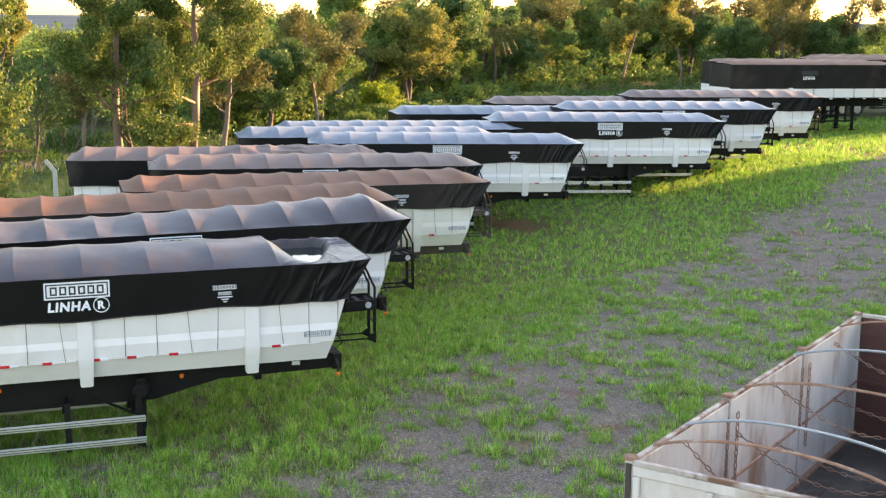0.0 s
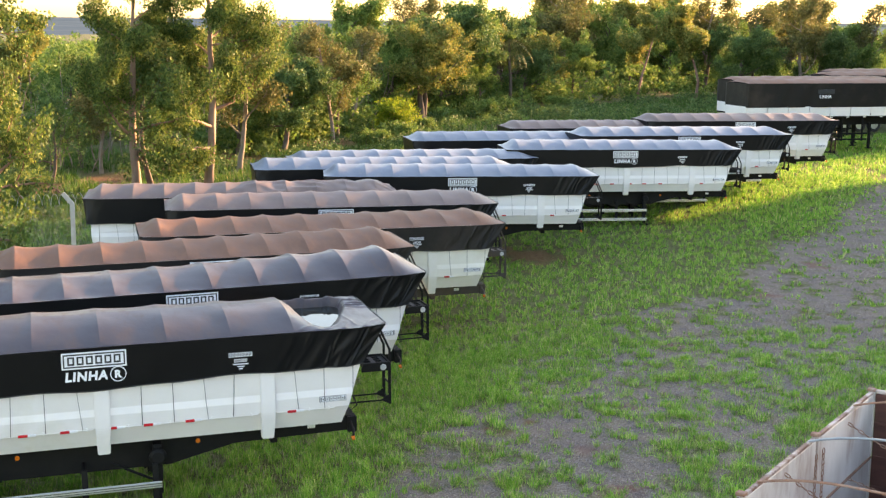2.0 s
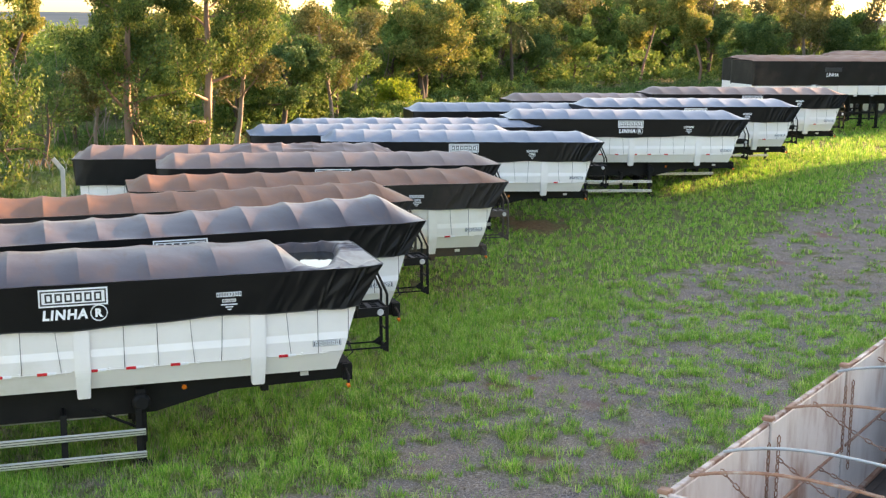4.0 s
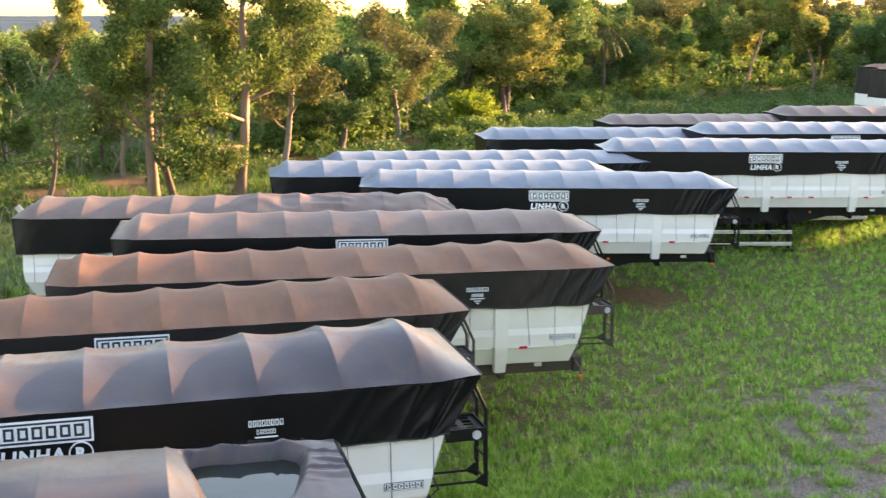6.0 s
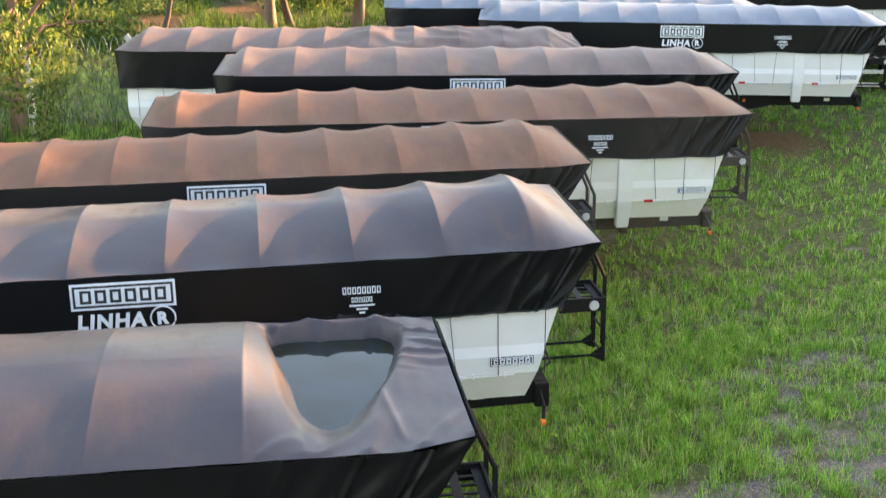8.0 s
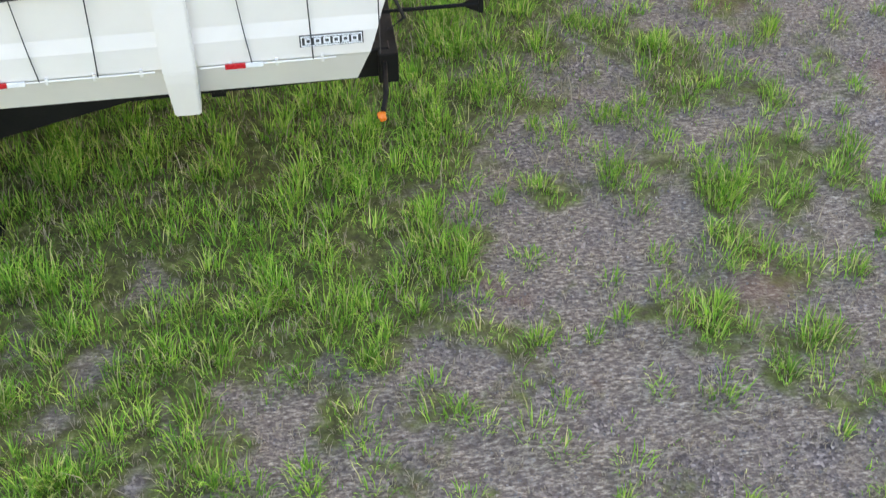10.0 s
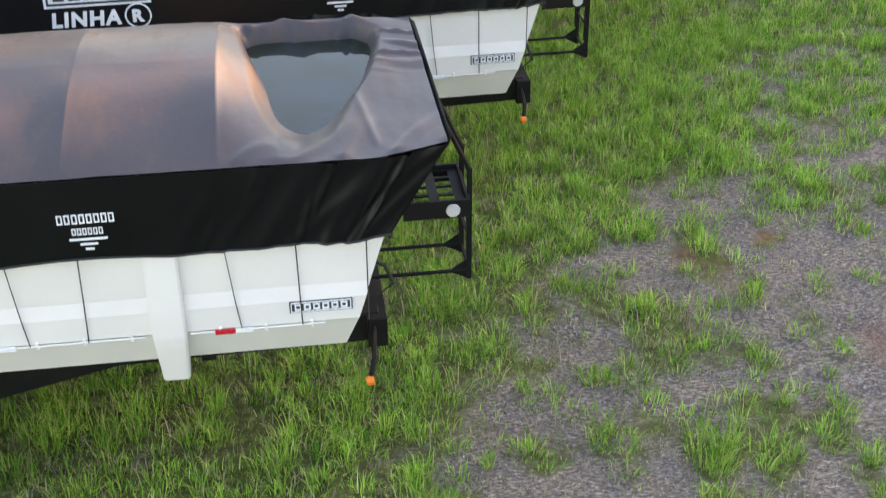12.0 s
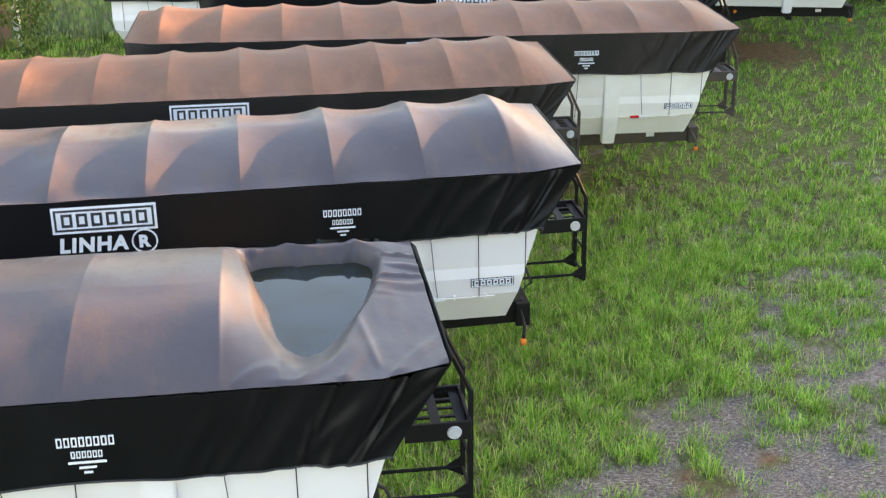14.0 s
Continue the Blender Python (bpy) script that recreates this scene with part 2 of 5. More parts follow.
M_TALL = leaf_material("tall_grass_blades", [(0.0, (0.042, 0.112, 0.020)), (0.55, (0.082, 0.178, 0.032)), (0.9, (0.150, 0.235, 0.052)), (1.0, (0.30, 0.29, 0.14))], 0.35, 0.9, (0.3, 1.55))
M_DRY = leaf_material("dry_grass", [(0.0, (0.26, 0.21, 0.14)), (1.0, (0.42, 0.36, 0.27))], 0.3)
M_BARK = surface("dark_bark", (0.075, 0.055, 0.042), (0.12, 0.095, 0.075), 0.9, scale=4, fine=40, stain=(0.2, 0.17, 0.14), bumps=0.6, stretch=(1, 1, 0.25))
M_TWIG = surface("grey_twigs", (0.17, 0.135, 0.11), (0.26, 0.21, 0.17), 0.9, scale=4, fine=40, bumps=0.2)
M_BARK_PALE = surface("pale_peeling_bark", (0.16, 0.090, 0.060), (0.25, 0.160, 0.112), 0.75, scale=2.5, fine=40, stain=(0.12, 0.065, 0.045), stain_at=(0.5, 0.7), bumps=0.4, stretch=(1, 1, 0.2))

# ground: gravel and red soil under a thin sward
M_GROUND, nt, lk, p = nodes_of("gravel_and_sward")
att = nt.new("ShaderNodeAttribute")
att.attribute_name = "cover"
vor = nt.new("ShaderNodeTexVoronoi")
vor.inputs["Scale"].default_value = 42
tcg = nt.new("ShaderNodeTexCoord")
lk.new(tcg.outputs["Object"], vor.inputs["Vector"])
rg = ramp(nt, [(0.0, (0.028, 0.024, 0.025)), (0.4, (0.092, 0.077, 0.076)), (0.75, (0.215, 0.180, 0.168)), (1.0, (0.45, 0.39, 0.35))])
lk.new(vor.outputs["Color"], rg.inputs[0])
nz = noise_node(nt, lk, 1.7, 7, 0.72)
rz = ramp(nt, [(0.34, (0, 0, 0)), (0.53, (1, 1, 1))])
lk.new(nz.outputs[0], rz.inputs[0])
straw = noise_node(nt, lk, 16, 5, 0.7, stretch=(1, 2.5, 1))
rs = ramp(nt, [(0.3, (0.060, 0.044, 0.036)), (0.5, (0.170, 0.134, 0.110)), (0.7, (0.48, 0.42, 0.34))])
lk.new(straw.outputs[0], rs.inputs[0])
col = mix_rgb(nt, lk, rz.outputs[0], rg.outputs[0], rs.outputs[0])
nr = noise_node(nt, lk, 0.35, 5, 0.6)
rr_ = ramp(nt, [(0.62, (0, 0, 0)), (0.74, (1, 1, 1))])
lk.new(nr.outputs[0], rr_.inputs[0])
col = mix_rgb(nt, lk, rr_.outputs[0], col, (0.17, 0.075, 0.045))
ng = noise_node(nt, lk, 9, 5, 0.7)
rgr = ramp(nt, [(0.25, (0.095, 0.066, 0.048)), (0.42, (0.075, 0.075, 0.030)), (0.58, (0.125, 0.145, 0.045)), (0.75, (0.30, 0.26, 0.16))])
lk.new(ng.outputs[0], rgr.inputs[0])
edge = nt.new("ShaderNodeMath")
edge.operation = "ADD"
ne = noise_node(nt, lk, 3.0, 5, 0.7)
sc_ = nt.new("ShaderNodeMath")
sc_.operation = "MULTIPLY_ADD"
sc_.inputs[1].default_value, sc_.inputs[2].default_value = 1.1, -0.55
lk.new(ne.outputs[0], sc_.inputs[0])
lk.new(att.outputs["Fac"], edge.inputs[0])
lk.new(sc_.outputs[0], edge.inputs[1])
re_ = ramp(nt, [(0.42, (0, 0, 0)), (0.68, (1, 1, 1))])
lk.new(edge.outputs[0], re_.inputs[0])
col = mix_rgb(nt, lk, re_.outputs[0], col, rgr.outputs[0])
track = nt.new("ShaderNodeAttribute")
track.attribute_name = "track"
nso = noise_node(nt, lk, 7, 6, 0.7)
rso = ramp(nt, [(0.3, (0.10, 0.042, 0.026)), (0.55, (0.21, 0.095, 0.055)), (0.75, (0.34, 0.19, 0.12))])
lk.new(nso.outputs[0], rso.inputs[0])
col = mix_rgb(nt, lk, track.outputs["Fac"], col, rso.outputs[0])
lk.new(col, p.inputs["Base Color"])
p.inputs["Roughness"].default_value = 0.95
p.inputs["Specular IOR Level"].default_value = 0.2
bump(nt, lk, p, vor.outputs["Distance"], 0.8, 0.016)

# woods seen through haze: its pale blue is mixed into both tones
M_HILL = surface("hazed_distant_woods", (0.065, 0.100, 0.130), (0.105, 0.140, 0.160), 0.95, scale=0.006, fine=0.1, bumps=0, spec=0.0)


# ---- mesh helpers ----
def finish(bm, name):
    me = bpy.data.meshes.new(name)
    bm.normal_update()
    bm.to_mesh(me)
    bm.free()
    return me


def part(name, bm, material, parent=None, label="", smooth=False):
    me = bm if isinstance(bm, bpy.types.Mesh) else finish(bm, name)
    if material and not me.materials:
        me.materials.append(material)
    if smooth:
        me.shade_smooth()
    ob = new(name, me)
    if parent:
        ob.parent = parent
    if label:
        tagged(ob, label)
    return ob


def empty(name, label, category, group="", kind=""):
    return tagged(new(name), label, category, group, kind)


def add_box(bm, x0, x1, y0, y1, z0, z1, bev=0.0, m=None):
    vs = [bm.verts.new((x, y, z)) for z in (z0, z1) for y in (y0, y1) for x in (x0, x1)]
    if m:
        for v in vs:
            v.co = m @ v.co
    fs = [bm.faces.new([vs[i] for i in q]) for q in ((0, 2, 3, 1), (4, 5, 7, 6), (0, 1, 5, 4), (2, 6, 7, 3), (0, 4, 6, 2), (1, 3, 7, 5))]
    if bev:
        bmesh.ops.bevel(bm, geom=list({e for f in fs for e in f.edges}), offset=bev, segments=1, affect="EDGES")
    return fs


def boxm(*a, bev=0.008):
    bm = bmesh.new()
    add_box(bm, *a, bev=bev)
    return bm


def add_tube(bm, pts, radii, n=8, cap=True):
    pts = [Vector(q) for q in pts]
    rings = []
    up = Vector((0.13, 0.21, 0.97)).normalized()
    for i, q in enumerate(pts):
        d = (pts[min(i + 1, len(pts) - 1)] - pts[max(i - 1, 0)]).normalized()
        u = d.cross(up if abs(d.dot(up)) < 0.95 else Vector((1, 0, 0))).normalized()
        w = d.cross(u)
        r = radii[i] if isinstance(radii, (list, tuple)) else radii
        rings.append([bm.verts.new(q + r * (math.cos(a) * u + math.sin(a) * w)) for a in (2 * math.pi * k / n for k in range(n))])
    for a, b in zip(rings, rings[1:]):
        for k in range(n):
            bm.faces.new((a[k], a[(k + 1) % n], b[(k + 1) % n], b[k]))
    if cap:
        bm.faces.new(rings[0])
        bm.faces.new(rings[-1][::-1])


def tubem(pts, r, n=8):
    bm = bmesh.new()
    add_tube(bm, pts, r, n)
    return bm


def grid_mesh(name, rows, close=False):
    """A sheet through rows of points."""
    h, w = len(rows), len(rows[0])
    verts = [tuple(q) for r in rows for q in r]
    faces = [(i * w + j, i * w + (j + 1) % w, (i + 1) * w + (j + 1) % w, (i + 1) * w + j) for i in range(h - 1) for j in range(w if close else w - 1)]
    me = bpy.data.meshes.new(name)
    me.from_pydata(verts, [], faces)
    me.update()
    return me


def smooth01(v):
    v = min(1.0, max(0.0, v))
    return v * v * (3 - 2 * v)


# ---- the lie of the land ----
def land(x, y):
    rise = 0.95 * smooth01((x - 7) / 26) * smooth01((y - 14) / 20) - 0.13 * smooth01((y - 4) / 5)
    rise += 0.22 * smooth01((y - 19) / 7) * smooth01((x - 1) / 10) * (1 - 0.5 * smooth01((x - 22) / 10))
    far = -6.0 * smooth01((y - 130) / 500)
    return rise + far + 0.05 * noise.noise((x * 0.35, y * 0.35, 0.3)) * smooth01((abs(x) + abs(y)) / 4)


def cover_at(x, y):
    """How far grass covers the ground, 0 to 1."""
    d = (x - 2.6) * 0.67 - (y - 4.4) * 0.74 + 1.6 * noise.noise((x * 0.22, y * 0.22, 4.1))
    base = 0.98 - 0.57 * smooth01((d + 1.75 - 1.65 * smooth01((6 - x) / 4)) / 2.6) + 0.16 * smooth01((d - 4.5) / 3.0) - 0.20 * smooth01((1.0 - y) / 4.0) * smooth01((1.5 - d) / 2.0)
    base += (0.30 * noise.noise((x * 0.55, y * 0.55, 9.0)) + 0.44 * noise.noise((x * 1.4, y * 1.4, 2.0)) + 0.52 * noise.noise((x * 2.9, y * 2.9, 6.0))) * (1 - 0.6 * smooth01((y - 15) / 8))
    base += 0.5 * smooth01((y - 34) / 10)
    return min(1.0, max(0.0, base))


SOIL = ((11.1, 22.4, 1.5, 0.6), (4.0, 3.6, 0.26, 0.8), (3.3, 3.1, 0.2, 0.7), (4.6, 1.6, 0.4, 0.45), (2.3, -1.0, 0.3, 0.4))


def track_at(x, y):
    """The red dirt road between yard and wood, and red earth showing through in spots."""
    for a, b, r, k in SOIL:
        d = math.hypot(x - a, y - b) / r * (1 + 1.1 * noise.noise((x * 2.2, y * 2.2, 1)))
        if d < 1:
            return k * smooth01(1.4 * (1 - d))
    c = 46.5 + 0.95 * (x + 8) + 1.2 * math.sin(x * 0.2)
    return smooth01(1.5 - abs(y - c) / 1.3) * 0.9 * smooth01((20 - x) / 6) if x > -40 else 0.0


def axis_steps(lo, hi, fine, far):
    mid = list(np.arange(lo, hi + 1e-6, fine))
    up, s = [hi], fine
    while up[-1] < far:
        s *= 1.16
        up.append(up[-1] + s)
    dn, s = [lo], fine
    while dn[-1] > -far:
        s *= 1.16
        dn.append(dn[-1] - s)
    return dn[:0:-1] + mid + up[1:]


xs, ys = axis_steps(-9, 24, 0.2, 4500), axis_steps(-8, 24, 0.2, 4500)
zs = [[land(x, y) for x in xs] for y in ys]
me = grid_mesh("ground", [[(x, y, z) for x, z in zip(xs, zr)] for y, zr in zip(ys, zs)])
cov = np.array([[cover_at(x, y) for x in xs] for y in ys])
trk = np.array([[track_at(x, y) for x in xs] for y in ys])
for nm, arr in (("cover", cov), ("track", trk)):
    me.attributes.new(nm, "FLOAT", "POINT").data.foreach_set("value", arr.ravel().astype(np.float32))
ground = part("ground", me, M_GROUND, None, "patchy green grass over grey gravel and red soil", smooth=True)
tagged(ground, category="ground", kind="structure")
XS, YS, ZS = np.array(xs), np.array(ys), np.array(zs)


def sample(arr, x, y):
    i = np.clip(np.searchsorted(XS, x) - 1, 0, len(XS) - 2)
    j = np.clip(np.searchsorted(YS, y) - 1, 0, len(YS) - 2)
    u, v = (x - XS[i]) / (XS[i + 1] - XS[i]), (y - YS[j]) / (YS[j + 1] - YS[j])
    return (arr[j, i] * (1 - u) + arr[j, i + 1] * u) * (1 - v) + (arr[j + 1, i] * (1 - u) + arr[j + 1, i + 1] * u) * v


# distant hills beyond the woods, the haze over them painted into their colour
rng = np.random.default_rng(5)
rows = []
for k, (dist, h) in enumerate(((1500, -8), (2300, 10), (2700, 20), (3200, 0))):
    rows.append([(math.sin(a) * dist, math.cos(a) * dist, (h + 10 * noise.noise((a * 6, k, 1.0)) if h > 0 else h)) for a in np.linspace(-0.9, 1.3, 120)])
hills = part("hills", grid_mesh("hills", rows), M_HILL, None, "wooded hills on the horizon, coloured blue-green for haze", smooth=True)
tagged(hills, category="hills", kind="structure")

# ---- tipping semi-trailers ----
# A trailer's own axes: x = 0 at the tip of its front end and runs to -9.75 at the tail, y = 0 on one side and 2.7 on the other.
LEN, WID, RIM = 9.75, 2.7, 3.13
GAP = 0.945
BOWS = [-0.72 - GAP * i for i in range(10)]


def crown(v, h):
    """Height over the rim across the width, v from 0 to 1."""
    s = abs(2 * v - 1)
    return h * (1 - s ** 2.1)


def hoop_top(front, back, reach=6.0, scallop=0.09):
    """The sheet over the hoops: ridges on the hoops, sagging between, sloping down at both ends.
    The hoops stand front metres over the rim at the nose and fall to back over the reach."""
    def height(x, v):
        h = front + (back - front) * min(1.0, -x / reach)
        if x > BOWS[0]:
            k = smooth01((-x) / -BOWS[0]) * 0.35 + 0.65 * (-x) / -BOWS[0]
            return crown(v, h * k)
        if x < BOWS[-1]:
            return crown(v, h * smooth01((x + LEN) / (BOWS[-1] + LEN)))
        u = ((BOWS[0] - x) / GAP) % 1.0
        sag = 4 * u * (1 - u)
        return crown(v, h) * (1 - scallop * sag) - 1.28 * scallop * sag * math.sin(math.pi * min(1, max(0, v))) ** 0.7 * abs(2 * v - 1)
    return height


def pool_edge(x, y):
    """How far a spot lies inside the hollow's steep outer wall: a corner rounded off by half a metre."""
    r = 0.42
    dx, dy = -0.15 - x, 2.66 - y
    if dx < r and dy < r:
        return r - math.hypot(r - dx, r - dy)
    return min(dx, dy)


def pool_height(x, v):
    """As above, but the sheet has sunk between the last hoop and the front rim and holds water."""
    if x < -1.62:
        s = min(1.0, (-1.62 - x) / 3.0)
        u = ((-1.62 - x) / 1.06) % 1.0
        return crown(v, 0.25 + 0.03 * s) * (1 - 0.045 * 4 * u * (1 - u)) - 0.055 * (4 * u * (1 - u)) ** 0.8 * math.sin(math.pi * v) * abs(2 * v - 1)
    y = WID * v
    cx = -0.98 + 0.09 * smooth01((y - 0.89) / 0.9)
    inside = y - 0.89 - ((x - cx) / 0.425) ** 2
    along = x * 1.0 - y * 1.0
    e = pool_edge(x, y)
    pleat = max(0.0, 1 - 4.5 * abs(noise.noise((along * 3.1, 0.4, 5.0))))
    wall = smooth01((e - 0.012 - 0.03 * pleat + 0.02 * noise.noise((along * 5, 1, 2))) / 0.20)
    w = smooth01((x + 1.60) / 0.22) * wall
    cone = crown(v, 0.25) * (1 - min(1.0, max(0.0, (x + 1.62) / 0.42)) ** 0.8)
    collar = smooth01((0.42 - e) / 0.3) * smooth01((y - 1.35) / 0.35)
    cone -= 0.018 * smooth01((y - 2.3) / 0.3) * smooth01((-0.2 - x) / 0.3) * smooth01((x + 1.6) / 0.3)
    rucks = collar * (0.030 * max(0.0, 1 - 5 * abs(noise.noise((x * 1.2, y * 4.6 + x * 1.3, 3.3)))) - 0.008)
    low = smooth01(y / 0.06) * smooth01((0.75 - y) / 0.55)
    rucks += low * 0.020 * max(0.0, 1 - 4.5 * abs(noise.noise((x * 2.6 - y * 1.5, y * 0.7, 8.0)))) * smooth01((x + 1.62) / 0.1)
    g = (x + 0.52 + 0.10 * (y - 0.4)) / 0.03
    rucks += 0.010 * math.exp(-g * g) * smooth01((y - 0.1) / 0.2) * smooth01((1.45 - y) / 0.4)
    return cone - 0.44 * w * smooth01((inside + 0.80) / 1.6) + rucks


def tarp_top(height, mat, parent, seed, label, slack=0.0):
    nv = 96 if height is pool_height else 30
    first = -1.62 if height is pool_height else BOWS[0]
    gap = 1.06 if height is pool_height else GAP
    stops = [first - gap * i for i in range(30) if first - gap * i > -LEN + 0.4]
    near = 110 if height is pool_height else 20
    cols = [first * i / near for i in range(near)]
    for a in stops[:-1]:
        cols += [a - gap * u for u in (0.0, 0.008, 0.04, 0.09, 0.18, 0.3, 0.42, 0.55, 0.68, 0.8, 0.9, 0.955, 0.992)]
    cols += [stops[-1] + (-LEN - stops[-1]) * i / 12 for i in range(13)]
    rows = []
    for x in cols:
        row = []
        for j in range(nv + 1):
            v = j / nv
            pull = 0.06 * (1 - min(1, -x / 0.5)) if x > -0.5 else (0.06 * (1 - min(1, (x + LEN) / 0.5)) if x < 0.5 - LEN else 0)
            y = WID * (pull + (1 - 2 * pull) * v)
            z = RIM + height(x, v) + 0.010 * noise.noise((x * 2.3, y * 1.7, seed)) + 0.004 * noise.noise((x * 9, y * 3, seed + 4))
            if slack:
                z += slack * smooth01((x + 5.4) / 0.8) * max(0.0, 1 - 3.5 * abs(noise.noise((x * 1.5 + y * 0.9, y * 0.8 - x * 0.5, seed))))
            row.append((x, y, z))
        rows.append(row)
    return part("tarp_top", grid_mesh("tarp_top", rows), mat, parent, label, smooth=True)


def hem_z(x):
    return 2.45 + 0.014 * (x + 4) + 0.020 * math.sin(x * 1.7) + 0.012 * math.sin(x * 4.1)


def tarp_skirt(mat, parent, seed):
    """The black band that hangs from the rim all round."""
    ring = []
    cols = [-0.02 * i for i in range(120)] + [-2.4 - (LEN - 2.4) * i / 80 for i in range(81)]
    for x in cols:                                           # near side, from the tip to the tail
        ring.append((x, 0.0, 0, -1))
    m = 26
    for i in range(1, m):
        ring.append((-LEN, WID * i / m, -1, 0))
    for x in cols[::-1]:
        ring.append((x, WID, 0, 1))
    rc = np.random.default_rng(int(seed * 10) + 1)
    creases = [(-0.27, -0.02, 0.0, 0.95, 0.030), (-0.33, -0.06, 0.0, 0.8, 0.018), (-0.86, -0.24, 0.0, 0.72, 0.024), (-0.82, -0.28, 0.45, 1.1, 0.024), (-1.3, -0.3, 0.0, 0.5, 0.012), (-1.36, -0.34, 0.6, 1.1, 0.014)]
    creases = [(a + rc.normal(0, 0.07), b + rc.normal(0, 0.04), c, d, e * rc.uniform(0.9, 1.5)) for a, b, c, d, e in creases]
    for i in range(1, m):
        ring.append((0.0, WID * (1 - i / m), 1, 0))
    rows = []
    for k in range(15):
        s = k / 14
        row = []
        for x, y, nx_, ny in ring:
            e = min(1.0, -x / 0.5)
            e2 = min(1.0, (x + LEN) / 0.5)
            yy = y + (0.16 * (1 - e) + 0.16 * (1 - e2)) * (1 - s) * (1 if y < WID / 2 else -1) * (abs(ny))
            if nx_:
                yy = WID / 2 + (y - WID / 2) * (0.88 + 0.12 * s)
            xx = x
            front = smooth01((x + 1.2) / 1.2)
            tail = smooth01((-LEN + 0.5 - x) / 0.5)
            xx -= 0.44 * s * front
            xx += 0.10 * s * tail
            hem = hem_z(x) if not nx_ else 2.42 + (0.18 * noise.noise((y * 1.5, seed, 1)) if nx_ > 0 else 0.03)
            z = RIM - 0.004 - (RIM - 0.004 - hem) * s
            fold = smooth01((x + 2.6) / 2.2) + 0.5 * smooth01((1.6 - x - LEN) / 1.4) + 0.15
            t = x * 5.2 + s * 1.9
            w = fold * (0.030 * noise.noise((t * 0.62, s * 0.6, seed)) + 0.012 * noise.noise((t * 1.7, s * 0.8, seed + 7))) * (0.3 + s)
            w += fold * 0.022 * max(0.0, 1 - 5 * abs(noise.noise((t * 0.45, s * 0.9, seed + 3))))
            if ny and x > -2.3:
                for a, b, s0, s1, amp in creases:
                    g = (x - a - b * s) / 0.021
                    if abs(g) < 3:
                        w += amp * math.exp(-g * g) * smooth01((s - s0) / 0.1 + (1 if s0 == 0 else 0)) * smooth01((s1 - s) / 0.25)
            row.append((xx + nx_ * w * 1.6, yy + ny * (w + 0.012), z))
        rows.append(row)
    sk = part("tarp_skirt", grid_mesh("tarp_skirt", rows, True), mat, parent, "black tarpaulin skirt with creases", smooth=True)
    bm = bmesh.new()
    add_tube(bm, [(*q[:2], q[2] - 0.004) for q in rows[-1]] + [rows[-1][0]], 0.011, 5)
    part("hem_rope", bm, M_CORD, sk)
    return sk


SIDE = [(0.03, 2.80), (0.045, 2.50), (0.072, 2.07), (0.048, 1.955), (0.062, 1.75), (0.080, 1.725), (0.23, 1.405), (0.75, 1.395)]


def end_x(z, front):
    return -0.30 - (3.10 - z) * 0.29 if front else -LEN + 0.17 + (3.10 - z) * 0.05 + max(0, 1.8 - z) * 0.5


def hopper(mat, parent):
    prof = SIDE + [(WID - y, z) for y, z in SIDE[::-1]]
    rows = []
    for fr, k in ((True, 0.0), (True, 0.04), (True, 0.5), (False, 0.04), (False, 0.0)):
        row = []
        for y, z in prof:
            a, b = end_x(z, True), end_x(z, False)
            x = (a - k if fr else b + k) if k < 0.3 else (a + b) / 2
            if fr and k < 0.3 and z > 2.55:
                y = WID / 2 + (y - WID / 2) * (0.86 if k == 0 else 0.94)
            if not fr and k < 0.3 and z > 2.45:
                y = WID / 2 + (y - WID / 2) * (0.88 if k == 0 else 0.94)
            row.append((x, y, z))
        rows.append(row)
    bm = bmesh.new()
    vs = [[bm.verts.new(q) for q in r] for r in rows]
    for r, q in zip(vs, vs[1:]):
        for i in range(len(prof) - 1):
            bm.faces.new((r[i], r[i + 1], q[i + 1], q[i]))
    bm.faces.new(vs[0][::-1])
    bm.faces.new(vs[-1])
    bmesh.ops.bevel(bm, geom=[e for e in bm.edges if e.calc_face_angle(0) > 0.5], offset=0.02, segments=2, affect="EDGES")
    return part("hopper", bm, mat, parent, "white steel hopper with sloping ends")


def side_y(z):
    for (y0, z0), (y1, z1) in zip(SIDE, SIDE[1:]):
        if z1 <= z <= z0:
            return y0 + (y1 - y0) * (z0 - z) / (z0 - z1)
    return SIDE[-1][0]


def rib_mesh():
    """A side post that follows the hopper and ends in a foot below its crease."""
    bm = bmesh.new()
    pts = [(0.012, 2.78, 0.125), (0.0, 2.1, 0.125), (0.0, 1.74, 0.125), (0.012, 1.65, 0.118), (0.10, 1.275, 0.10)]
    ring = []
    for y, z, w in pts:
        back = min(0.5, side_y(max(z, 1.42)) + 0.05)
        ring.append([bm.verts.new(q) for q in ((-w, y, z), (w, y, z), (w, back, z), (-w, back, z))])
    for a, b in zip(ring, ring[1:]):
        for i in range(4):
            bm.faces.new((a[i], b[i], b[(i + 1) % 4], a[(i + 1) % 4]))
    bm.faces.new(ring[0])
    bm.faces.new(ring[-1][::-1])
    bmesh.ops.bevel(bm, geom=list(bm.edges), offset=0.014, segments=2, affect="EDGES")
    return finish(bm, "side_post")


def ring_plate(bm, x0, x1, z0, z1, t, y):
    for a in ((x0, x1, z0, z0 + t), (x0, x1, z1 - t, z1), (x0, x0 + t, z0 + t, z1 - t), (x1 - t, x1, z0 + t, z1 - t)):
        add_box(bm, a[0], a[1], y - 0.004, y + 0.004, a[2], a[3])


